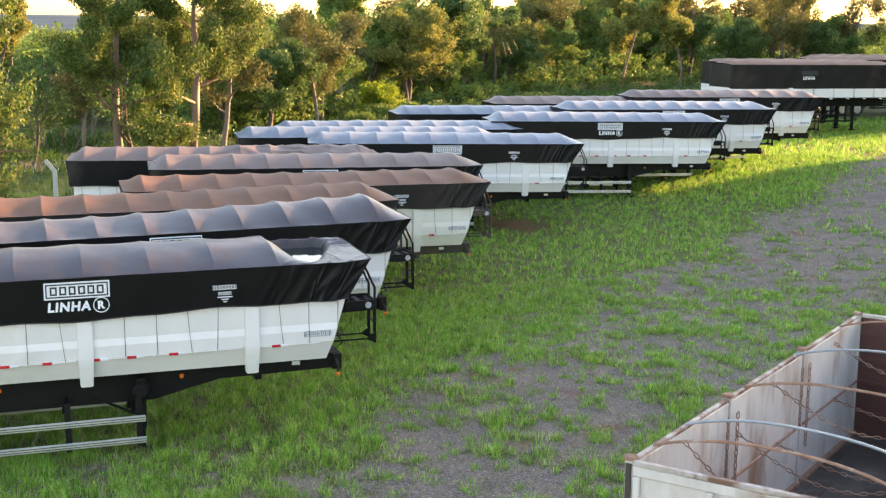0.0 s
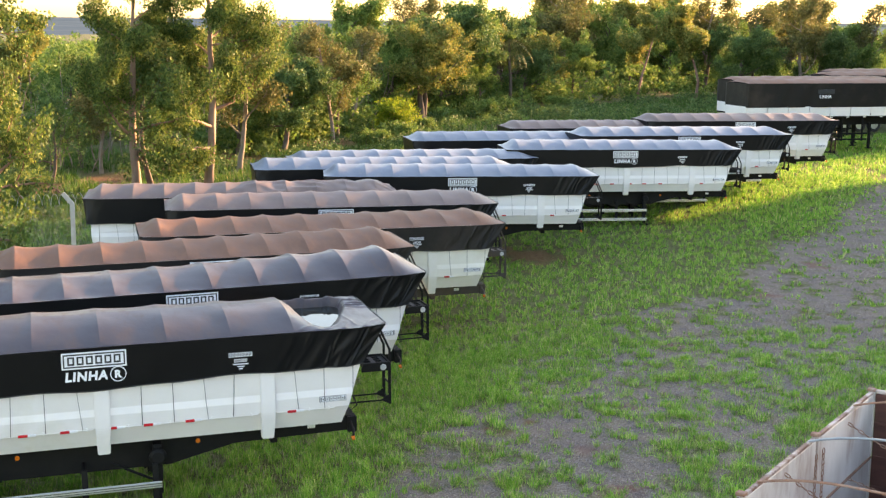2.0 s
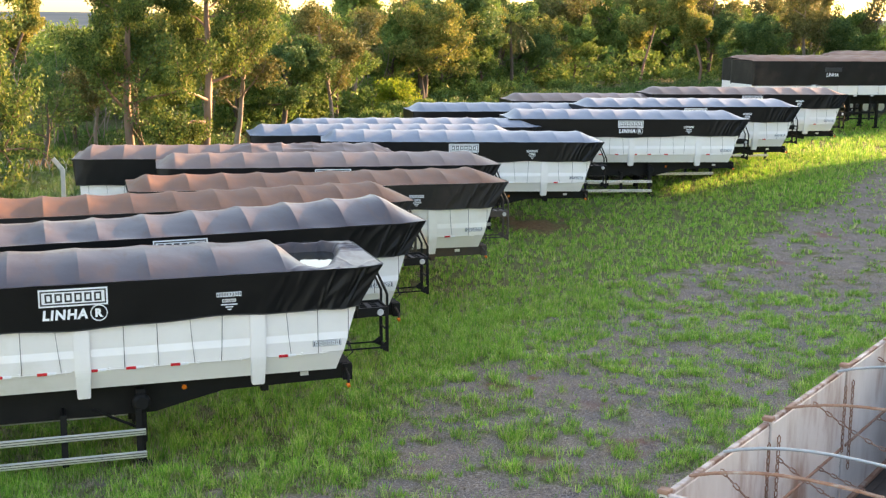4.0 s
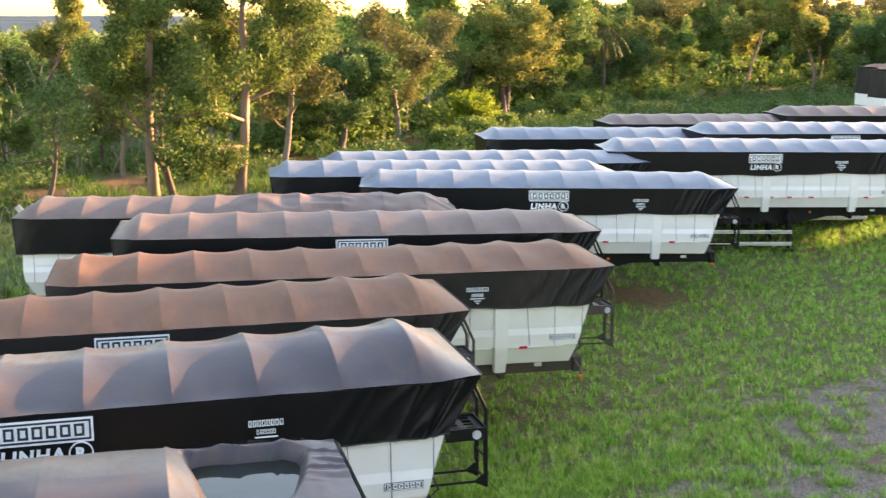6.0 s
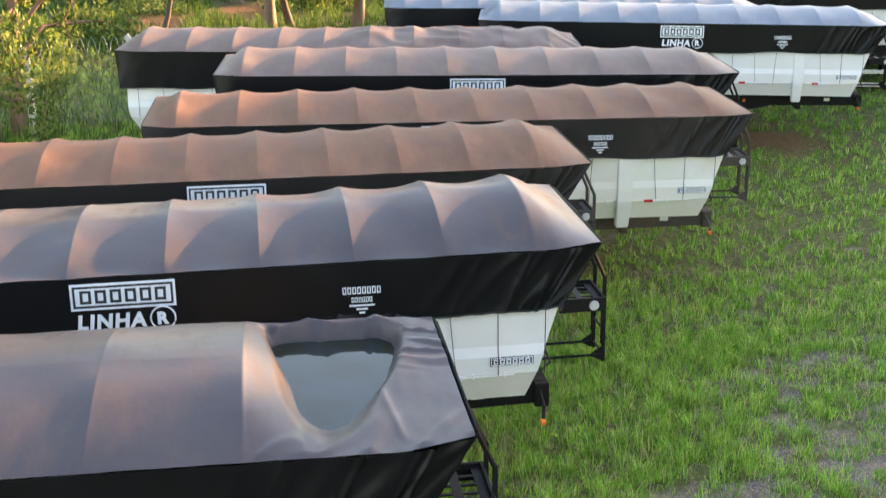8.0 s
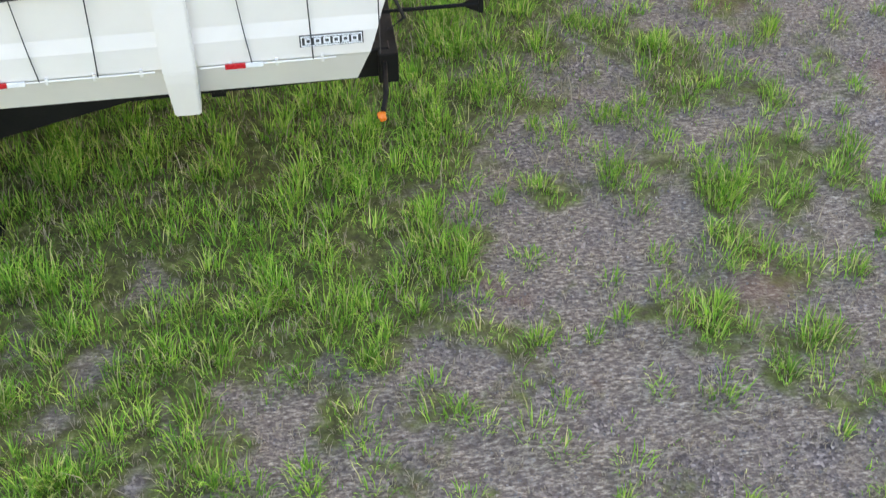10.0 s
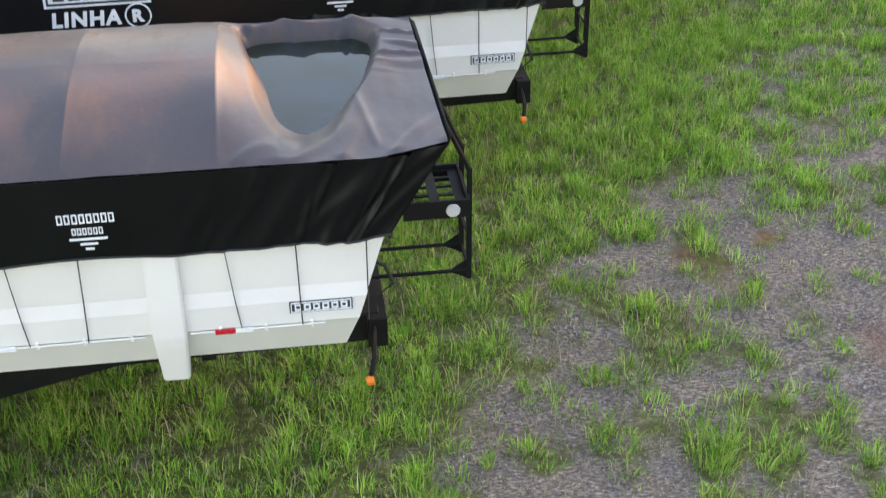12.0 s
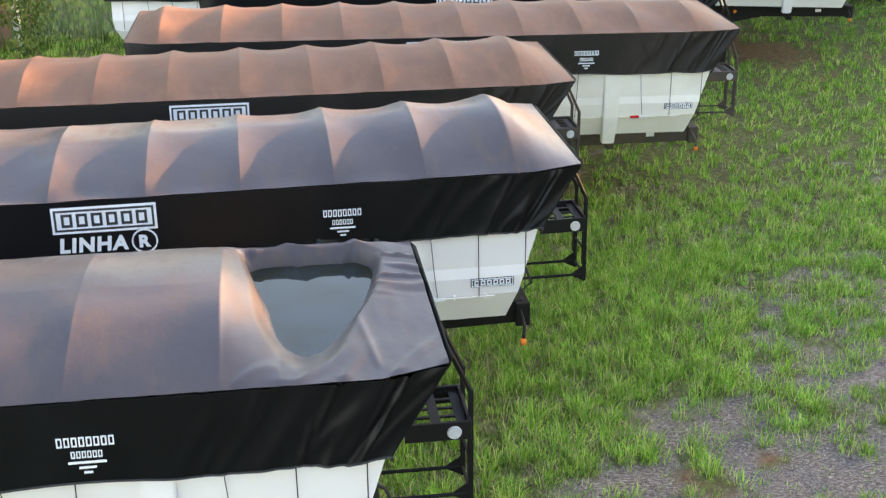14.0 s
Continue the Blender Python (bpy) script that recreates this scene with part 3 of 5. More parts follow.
def glyph_blocks(bm, x0, x1, z0, z1, count, y, fill=0.75):
    """Plain hollow blocks standing for the characters of a trade mark."""
    w = (x1 - x0) / count
    for i in range(count):
        ring_plate(bm, x0 + w * (i + 0.5 - fill / 2), x0 + w * (i + 0.5 + fill / 2), z0, z1, w * 0.19, y)


def lettering(text, size, m, mat, parent, name="lettering", bold=0.0, shear=0.0, space=1.0):
    cu = bpy.data.curves.new(name, "FONT")
    cu.body, cu.size, cu.extrude, cu.offset, cu.shear = text, size, 0.002, bold, shear
    cu.space_character = space
    cu.materials.append(mat)
    ob = new(name, cu)
    ob.parent = parent
    ob.matrix_basis = m
    return ob


def prints(parent, y, mats_white=M_PRINT):
    """The printing on one flank of the skirt."""
    bm = bmesh.new()
    add_box(bm, -5.42, -4.40, y - 0.003, y + 0.003, 2.795, 3.070)
    panel = part("printed_panel", bm, mats_white, parent, "white printed panel")
    bm = bmesh.new()
    ring_plate(bm, -5.395, -4.425, 2.820, 3.045, 0.022, y - 0.004)
    glyph_blocks(bm, -5.345, -4.475, 2.863, 3.002, 6, y - 0.004)
    part("trade_mark", bm, M_PRINT_DARK, panel)
    turn = Matrix.Rotation(radians(90), 4, "X")
    lettering("LINHA", 0.205, Matrix.Translation((-5.38, y - 0.004, 2.600)) @ turn, mats_white, parent, bold=0.009, shear=0.12, space=1.16)
    lettering("R", 0.17, Matrix.Translation((-4.60, y - 0.004, 2.612)) @ turn, mats_white, parent, bold=0.009)
    for r in (0.122,):
        bm = bmesh.new()
        add_tube(bm, [(-4.54 + r * math.cos(a), y - 0.003, 2.670 + r * math.sin(a)) for a in np.linspace(0, 2 * math.pi, 25)], 0.009, 4)
        part("printed_ring", bm, mats_white, parent)
    bm = bmesh.new()
    glyph_blocks(bm, -2.75, -2.35, 2.79, 2.862, 8, y - 0.004)
    glyph_blocks(bm, -2.66, -2.44, 2.70, 2.752, 6, y - 0.004)
    add_box(bm, -2.68, -2.42, y - 0.006, y, 2.655, 2.672)
    add_box(bm, -2.61, -2.49, y - 0.006, y, 2.615, 2.632)
    add_box(bm, -2.58, -2.52, y - 0.006, y, 2.575, 2.592)
    part("small_print", bm, mats_white, parent)


def wheel_parts(x, y, parent):
    bm = bmesh.new()
    prof = [(0.30, -0.13), (0.44, -0.15), (0.50, -0.12), (0.515, -0.05), (0.515, 0.05), (0.50, 0.12), (0.44, 0.15), (0.30, 0.13)]
    rings = [[bm.verts.new((x + r * math.cos(a), y + w, 0.51 + r * math.sin(a))) for a in (2 * math.pi * k / 28 for k in range(28))] for r, w in prof]
    for a, b in zip(rings, rings[1:] + rings[:1]):
        for k in range(28):
            bm.faces.new((a[k], a[(k + 1) % 28], b[(k + 1) % 28], b[k]))
    wheel = part("wheel", bm, M_RUBBER, parent, "black rubber tyre", smooth=True)
    bm = bmesh.new()
    add_tube(bm, [(x, y - 0.10, 0.51), (x, y - 0.02, 0.51), (x, y + 0.10, 0.51)], [0.30, 0.22, 0.30], 20)
    part("rim", bm, M_ALU, wheel)


def trailer(label, tarp_mat, height=None, skirt=M_SKIRT, paint=M_WHITE, steel=M_BLACK_STEEL, seed=1.0, tarp_label="grey tarpaulin stretched over hoops", slack=0.0):
    root = empty("tipping_trailer", label, "trailer", "row of parked trailers")
    hopper(paint, root)
    tarp_top(height or hoop_top(0.34, 0.33), tarp_mat, root, seed, tarp_label, slack)
    tarp_skirt(skirt, root, seed)
    prints(root, -0.022)
    post = rib_mesh()
    for x in (-2.10, -4.82, -7.54):
        for far in (0, 1):
            ob = part("side_post", post, paint, root)
            ob.matrix_basis = Matrix.Translation((x, WID if far else 0, 0)) @ Matrix.Rotation(math.pi * far, 4, "Z")
    # lashing rail with reflectors, and the cords down to it
    red, white = boxm(-0.15, 0, -0.004, 0.012, -0.022, 0.022, bev=0.003), boxm(0, 0.13, -0.004, 0.012, -0.020, 0.020, bev=0.003)
    red, white = finish(red, "red_reflector"), finish(white, "white_reflector")
    rails = [(-0.95, -1.95), (-2.28, -4.66), (-4.98, -7.38), (-7.7, -9.4)]
    clip = finish(boxm(-0.012, 0.012, -0.004, 0.03, -0.03, 0.03, bev=0.003), "rail_clip")
    for far in (0, 1):
        turn = Matrix.Translation((0, WID, 0)) @ Matrix.Diagonal((1, -1, 1, 1)) if far else Matrix.Identity(4)
        for a, b in rails:
            rail = part("lashing_rail", tubem([turn @ Vector((a, 0.048, 1.738)), turn @ Vector((b, 0.048, 1.738))], 0.009, 6), paint, root)
            for x in np.arange(a - 0.1, b + 0.1, -0.34):
                ob = part("rail_clip", clip, paint, rail)
                ob.matrix_basis = turn @ Matrix.Translation((x, 0.046, 1.738))
        for x in (-1.62, -2.62, -3.34, -4.02, -4.60, -5.35, -6.0, -6.7, -7.3, -8.0, -8.7):
            if x == -2.62:
                continue
            for me_, mt in ((red, M_RED), (white, M_REFLECT)):
                ob = part(me_.name.split(".")[0], me_, mt, root)
                ob.matrix_basis = turn @ Matrix.Translation((x, 0.036, 1.738))
        for i, x in enumerate(np.arange(-0.62, -9.3, -0.51)):
            if min(abs(x - q) for q in (-2.10, -4.82, -7.54)) < 0.17:
                continue
            lean = (0.0, 0.01, 0.07, 0.0, -0.03, 0.06, 0.01)[i % 7]
            pts = [turn @ Vector(q) for q in ((x, 0.015, hem_z(x) + 0.01), (x + lean * 0.5, 0.032, 2.06), (x + lean * 0.65, 0.032, 1.96), (x + lean, 0.044, 1.742))]
            part("cord", tubem(pts, 0.005, 4), M_CORD, root)
    # name plates
    for sgn, y in ((1, 0.075),):
        bm = bmesh.new()
        add_box(bm, -1.21, -0.74, y - 0.034, y - 0.020, 1.850, 1.950)
        plate = part("name_plate", bm, M_PLATE, root, "dark grey name sticker")
        bm = bmesh.new()
        ring_plate(bm, -1.20, -0.75, 1.857, 1.943, 0.008, y - 0.036)
        glyph_blocks(bm, -1.18, -0.77, 1.873, 1.927, 6, y - 0.036)
        part("trade_mark", bm, M_PRINT, plate)
        plate.matrix_basis = Matrix.Translation((0, 0, 0))
    # frame
    for y in (0.62, WID - 0.74):
        bm = bmesh.new()
        prof = [(-0.50, 1.39), (-0.50, 1.12), (-2.6, 1.10), (-3.7, 0.82), (-9.3, 0.82), (-9.3, 1.30), (-3.8, 1.39)]
        a = [bm.verts.new((x, y, z)) for x, z in prof]
        b = [bm.verts.new((x, y + 0.12, z)) for x, z in prof]
        bm.faces.new(a)
        bm.faces.new(b[::-1])
        for i in range(len(prof)):
            bm.faces.new((a[i], b[i], b[(i + 1) % len(prof)], a[(i + 1) % len(prof)]))
        bmesh.ops.bevel(bm, geom=list(bm.edges), offset=0.012, segments=1, affect="EDGES")
        part("frame_rail", bm, steel, root)
    part("front_crossbeam", boxm(-0.60, -0.44, 0.55, WID - 0.55, 1.10, 1.38), steel, root)
    for x in (-1.9, -3.4, -5.2, -7.0, -9.1):
        part("crossbeam", boxm(x - 0.06, x + 0.06, 0.72, WID - 0.72, 0.98, 1.28), steel, root)
    for y, s in ((0.05, 1), (WID - 0.05, -1)):
        arm = part("lamp_arm", tubem([(-0.55, y + 0.55 * s, 1.30), (-0.58, y + 0.15 * s, 1.26), (-0.62, y + 0.01 * s, 1.19)], 0.022, 6), steel, root)
        bm = bmesh.new()
        add_tube(bm, [(-0.655, y - 0.01, 1.15), (-0.645, y - 0.01, 1.155), (-0.60, y - 0.01, 1.16)], [0.036, 0.042, 0.034], 12)
        part("marker_lamp", bm, M_ORANGE, arm, "orange marker lamp")
        for x in (-3.24, -6.2):
            bm = bmesh.new()
            add_tube(bm, [(x, 0.60 if s > 0 else WID - 0.60, 1.20), (x, 0.585 if s > 0 else WID - 0.585, 1.20)], 0.04, 12)
            part("marker_lamp", bm, M_ORANGE, root, "orange marker lamp")
    part("type_plate", boxm(-1.32, -1.18, 0.612, 0.618, 1.22, 1.29, bev=0.001), M_REFLECT, root)
    # landing legs
    for y in (0.40, WID - 0.40):
        leg = part("landing_leg", boxm(-4.02, -3.87, y - 0.075, y + 0.075, 0.42, 1.30), steel, root, "black landing leg")
        part("inner_leg", boxm(-3.995, -3.895, y - 0.05, y + 0.05, 0.06, 0.60), M_BLACK_STEEL, leg)
        part("foot", boxm(-4.09, -3.80, y - 0.13, y + 0.13, 0.0, 0.06), steel, leg)
        bm = bmesh.new()
        s = -1 if y < 1 else 1
        add_tube(bm, [(-3.945, y + 0.05 * s, 1.08), (-3.945, y + 0.12 * s, 1.08), (-3.945, y + 0.17 * s, 1.08)], [0.15, 0.15, 0.10], 14)
        part("gearbox", bm, steel, leg)
        part("strut", tubem([(-3.95, y, 0.62), (-4.7, y + 0.2 * (1 if y < 1 else -1), 0.95)], 0.025, 6), steel, leg)
    # side guards
    for y, s in ((0.16, 1), (WID - 0.16, -1)):
        for z in (0.27, 0.64):
            bm = boxm(-7.0, -3.90, min(y, y + 0.035 * s), max(y, y + 0.035 * s), z - 0.055, z + 0.055, bev=0.01)
            rail = part("guard_rail", bm, M_ALU, root, "aluminium side guard rail")
            # thin dark strips laid on the rail draw the shade of its grooves
            for dz in (-0.02, 0.02):
                part("groove_shade", boxm(-6.99, -3.91, min(y - 0.002 * s, y + 0.004 * s), max(y - 0.002 * s, y + 0.004 * s), z + dz - 0.006, z + dz + 0.006, bev=0), M_PLATE, rail)
        for x in (-4.0, -5.15, -6.6):
            part("guard_post", boxm(x - 0.05, x + 0.05, min(y + 0.04 * s, y + 0.11 * s), max(y + 0.04 * s, y + 0.11 * s), 0.16, 1.0), steel, root)
            part("guard_bracket", tubem([(x, y + 0.08 * s, 0.92), (x, y + 0.55 * s, 1.0)], 0.03, 6), steel, root)
    # axles
    for x in (-6.75 - 0.55, -8.05 - 0.1, -9.1):
        part("axle", tubem([(x, 0.5, 0.51), (x, WID - 0.5, 0.51)], 0.07, 10), steel, root)
        for y in (0.42, WID - 0.42):
            wheel_parts(x, y, root)
    # ladder and catwalk on the front end
    for y in (0.98, 1.40):
        part("ladder_post", boxm(0.27, 0.31, y - 0.02, y + 0.02, 1.42, 2.46, bev=0.004), steel, root)
        part("ladder_stay", boxm(0.275, 0.305, y + 0.055, y + 0.085, 1.60, 2.20, bev=0.004), steel, root)
        part("ladder_hook", tubem([(0.29, y, 2.44), (0.20, y, 2.64), (0.10, y, 2.86), (-0.06, y, 2.99)], 0.022, 6), steel, root)
        for z in (1.50,):
            part("ladder_bar", tubem([(0.29, y, z), (end_x(z, True) - 0.02, y, z)], 0.017, 6), steel, root)
            bm = bmesh.new()
            v = [bm.verts.new(q) for q in ((0.28, y - 0.006, z - 0.08), (0.28, y - 0.006, z + 0.11), (0.12, y - 0.006, z), (0.28, y + 0.006, z - 0.08), (0.28, y + 0.006, z + 0.11), (0.12, y + 0.006, z))]
            for q in ((0, 2, 1), (3, 4, 5), (0, 1, 4, 3), (1, 2, 5, 4), (2, 0, 3, 5)):
                bm.faces.new([v[i] for i in q])
            part("gusset", bm, steel, root)
    for z in (1.50, 1.80):
        part("rung", tubem([(0.29, 0.98, z), (0.29, 1.40, z)], 0.015, 6), steel, root)
    walk_ = part("catwalk", boxm(-0.26, 0.28, 0.86, 0.89, 2.08, 2.24, bev=0.004), steel, root, "black steel catwalk")
    bm = bmesh.new()
    for x in (-0.24, -0.035, 0.17):
        add_box(bm, x, x + 0.08, 0.89, 1.47, 2.19, 2.205)
    for x in (-0.16, 0.045):
        for y in (0.89, 1.03, 1.17, 1.31, 1.44):
            add_box(bm, x, x + 0.125, y, y + 0.03, 2.19, 2.205)
    part("tread", bm, steel, walk_)
    part("edge", boxm(0.25, 0.28, 0.89, 1.47, 2.08, 2.24, bev=0.004), steel, walk_)
    part("edge", boxm(-0.26, 0.28, 1.47, 1.50, 2.08, 2.24, bev=0.004), steel, walk_)
    bm = bmesh.new()
    add_tube(bm, [(0.14, 0.86, 2.15), (0.14, 0.845, 2.15)], [0.06, 0.052], 14)
    part("work_lamp", bm, M_LENS, walk_, "round clear lamp")
    part("air_hose", tubem([(-0.5, 0.9, 1.36), (-0.35, 0.9, 1.48), (-0.42, 0.9, 1.66), (-0.6, 0.95, 1.75)], 0.018, 6), M_RUBBER, root)
    return root


def placed(x, y, heading, pitch=0.0, z=None):
    """Where a trailer stands: its tip, its turn to the left and how far its nose points up, in degrees."""
    h = radians(heading)
    cx, cy = x - 5 * math.cos(h) - 1.3 * math.sin(h), y - 5 * math.sin(h) + 1.3 * math.cos(h)
    zz = land(cx, cy) if z is None else z
    return Matrix.Translation((x, y, zz)) @ Matrix.Rotation(h, 4, "Z") @ Matrix.Rotation(radians(-pitch), 4, "Y")


t1 = trailer("white tipping trailer, rain pooled on its sagging tarpaulin", M_TARP_GREY, pool_height, seed=3.0, tarp_label="grey tarpaulin sunk into a water-filled hollow")
t1.matrix_basis = placed(0.02, -0.02, 0.6, 0.75, 0.05)
t2 = trailer("white tipping trailer under a taut grey tarpaulin", M_TARP_GREY, hoop_top(0.42, 0.19, 6.2), seed=8.0)
t2.matrix_basis = placed(2.05, 4.42, 1.5, 1.1, 0.04)
for spot, top, seed in (((2.9, 8.5, 1.0, 0.6), hoop_top(0.33, 0.25), 15.0), ((6.3, 11.55, -1.0, 0.2), hoop_top(0.25, 0.25), 17.0)):
    rust = trailer("white tipping trailer under a tarpaulin brown with dust", M_TARP_RUST, top, skirt=M_SKIRT_DUSTY, paint=M_WHITE_DUSTY, steel=M_DIRTY_STEEL, seed=seed, tarp_label="dusty brown tarpaulin over hoops")
    rust.matrix_basis = placed(*spot)
mauve = trailer("white tipping trailer under a faded mauve-grey tarpaulin", M_TARP_MAUVE, hoop_top(0.27, 0.30, 6.0, 0.07), seed=22.0, tarp_label="faded mauve-grey tarpaulin over hoops")
mauve.matrix_basis = placed(7.2, 14.8, -4.0, 0, land(2.3, 16.4) + 0.08)
loose = trailer("white tipping trailer under a loose, crumpled mauve-grey tarpaulin", M_TARP_MAUVE, hoop_top(0.30, 0.30, 6.0, 0.07), seed=25.0, tarp_label="crumpled mauve-grey tarpaulin over hoops", slack=0.055)
loose.matrix_basis = placed(5.0, 18.0, -6.0)
copy_thing(mauve, placed(24.4, 33.9, -4.4))
copy_thing(mauve, placed(30.9, 32.8, -6.0))
blue = trailer("white tipping trailer under a blue-grey tarpaulin", M_TARP_BLUE, hoop_top(0.27, 0.31, 6.0, 0.06), seed=31.0, tarp_label="blue-grey tarpaulin over hoops")
blue.matrix_basis = placed(13.0, 20.6, -11.0)
for q in ((11.1, 24.0, -4.7), (12.9, 26.3, -2.0), (21.4, 25.4, -10.0), (19.0, 31.2, -5.0), (25.8, 28.7, -5.4)):
    copy_thing(blue, placed(*q))

# rain water standing in the hollow
bm = bmesh.new()
c = bm.verts.new((-0.88, 1.68, 2.955))
ring = []
for k in range(48):
    ca, sa = math.cos(2 * math.pi * k / 48), math.sin(2 * math.pi * k / 48)
    ring.append(bm.verts.new((-0.88 + 0.70 * math.copysign(abs(ca) ** 0.6, ca), 1.68 + 0.94 * math.copysign(abs(sa) ** 0.6, sa), 2.955)))
for k in range(48):
    bm.faces.new((c, ring[k], ring[(k + 1) % 48]))
pool = part("rain_puddle", bm, M_WATER, None, "dark still rainwater lying in the sagging tarpaulin")
tagged(pool, category="puddle")
pool.matrix_basis = t1.matrix_basis.copy()


# ---- long grain trailers at the far end ----
def grain_trailer(label):
    root = empty("grain_trailer", label, "trailer", "far grain trailers")
    L, W = 11.2, 2.6
    rows = []
    for i in range(91):
        x = -L * i / 90
        e = min(1, -x / 0.5, (x + L) / 0.5)
        u = ((-x) / 1.4) % 1.0
        rows.append([(x, W * j / 16, 3.98 + 0.26 * (1 - abs(2 * j / 16 - 1) ** 2.2) * (0.25 + 0.75 * smooth01(e)) * (1 - 0.16 * 4 * u * (1 - u)) + 0.02 * noise.noise((x, j * 0.3, 2))) for j in range(17)])
    part("tarp_top", grid_mesh("tarp_top", rows), M_TARP_RUST, root, "brown dusty tarpaulin top", smooth=True)
    ring = [(-L * i / 80, 0.0) for i in range(81)] + [(-L, W * i / 16) for i in range(1, 16)] + [(-L + L * i / 80, W) for i in range(81)] + [(0.0, W - W * i / 16) for i in range(1, 16)]
    rows = []
    for k in range(7):
        s = k / 6
        rows.append([(x + (0.02 if x == 0 else -0.02 if x == -L else 0) + 0.02 * noise.noise((y * 2, s, 3)), y + (0.03 * noise.noise((x * 1.6 + s, s * 0.5, 5)) - 0.015) * (1 if y < 1 else -1), 3.98 - 1.42 * s) for x, y in ring])
    part("tarp_skirt", grid_mesh("tarp_skirt", rows, True), M_SKIRT_DUSTY, root, "black tarpaulin skirt", smooth=True)
    bm = bmesh.new()
    add_box(bm, -6.5, -5.4, -0.05, -0.03, 3.36, 3.62)
    part("printed_panel", bm, M_PLATE, root, "grey printed panel")
    bm = bmesh.new()
    ring_plate(bm, -6.47, -5.43, 3.38, 3.60, 0.025, -0.053)
    glyph_blocks(bm, -6.4, -5.5, 3.42, 3.56, 6, -0.053)
    part("trade_mark", bm, M_PRINT_DARK, root)
    lettering("LINHA", 0.28, Matrix.Translation((-6.42, -0.05, 3.10)) @ Matrix.Rotation(radians(90), 4, "X"), M_PRINT, root, bold=0.006, shear=0.12)
    for a in np.arange(0, 11.2, 1.4):
        for y in (0.0, W - 0.05):
            part("side_board", boxm(-a - 1.38, -a - 0.02, y, y + 0.05, 2.02, 2.62, bev=0.012), M_WHITE, root)
    part("end_board", boxm(-0.02, 0.03, 0.05, W - 0.05, 2.02, 2.62), M_WHITE, root)
    part("end_board", boxm(-L - 0.03, -L + 0.02, 0.05, W - 0.05, 2.02, 2.62), M_WHITE, root)
    part("floor_bed", boxm(-L, 0, 0.03, W - 0.03, 1.92, 2.02), M_BLACK_STEEL, root)
    for y in (0.6, W - 0.72):
        part("frame_rail", boxm(-L + 0.3, -0.3, y, y + 0.12, 1.45, 1.92), M_BLACK_STEEL, root)
    for i in range(9):
        part("white_reflector", boxm(-1.0 - 1.15 * i, -0.8 - 1.15 * i, 0.015, 0.028, 1.93, 1.99, bev=0.002), M_REFLECT, root)
    for y in (0.45, W - 0.45):
        leg = part("landing_leg", boxm(-2.6, -2.45, y - 0.07, y + 0.07, 0.06, 1.6), M_BLACK_STEEL, root)
        part("foot", boxm(-2.68, -2.37, y - 0.14, y + 0.14, 0.0, 0.06), M_BLACK_STEEL, leg)
    for y, s in ((0.1, 1), (W - 0.1, -1)):
        for z in (0.6, 0.95):
            part("guard_rail", boxm(-6.4, -2.9, min(y, y + 0.04 * s), max(y, y + 0.04 * s), z - 0.05, z + 0.05), M_BLACK_STEEL, root)
        for x in (-3.2, -4.6, -6.0):
            part("guard_post", boxm(x - 0.05, x + 0.05, min(y, y + 0.09 * s) + 0.045, max(y, y + 0.09 * s) + 0.045, 0.5, 1.92), M_BLACK_STEEL, root)
    for x in (-7.3, -8.5, -9.7):
        part("axle", tubem([(x, 0.4, 0.51), (x, W - 0.4, 0.51)], 0.07, 10), M_BLACK_STEEL, root)
        part("hanger", boxm(x - 0.08, x + 0.08, 0.55, 0.75, 0.5, 1.55), M_BLACK_STEEL, root)
        part("hanger", boxm(x - 0.08, x + 0.08, W - 0.75, W - 0.55, 0.5, 1.55), M_BLACK_STEEL, root)
        for y in (0.36, W - 0.36):
            wheel_parts(x, y, root)
    return root


g1 = grain_trailer("long white grain trailer under a high brown tarpaulin")
g1.matrix_basis = placed(44.8, 46.2, -1.0, 0, land(38, 47) + 0.22)
for q in ((46.2, 49.8), (57.5, 57.0), (62.0, 63.0)):
    copy_thing(g1, placed(*q, -1.0, 0, land(*q) + 0.25))


# ---- old open trailer, its load bed empty ----
def chain_links(bm, pts, link=0.075):
    """A run of interlocked links along a line of points."""
    pts = [Vector(q) for q in pts]
    left = 0.0
    k = 0
    for p0, p1 in zip(pts, pts[1:]):
        d = p1 - p0
        n = d.length
        d.normalize()
        side = d.cross(Vector((0.3, 0.2, 1))).normalized()
        while left < n:
            s = side if k % 2 else side.cross(d)
            c = p0 + d * left
            add_tube(bm, [c + d * 0.048 * math.cos(b) + s * 0.019 * math.sin(b) for b in np.linspace(0, 2 * math.pi, 7)], 0.0075, 4, cap=False)
            left += link
            k += 1
        left -= n


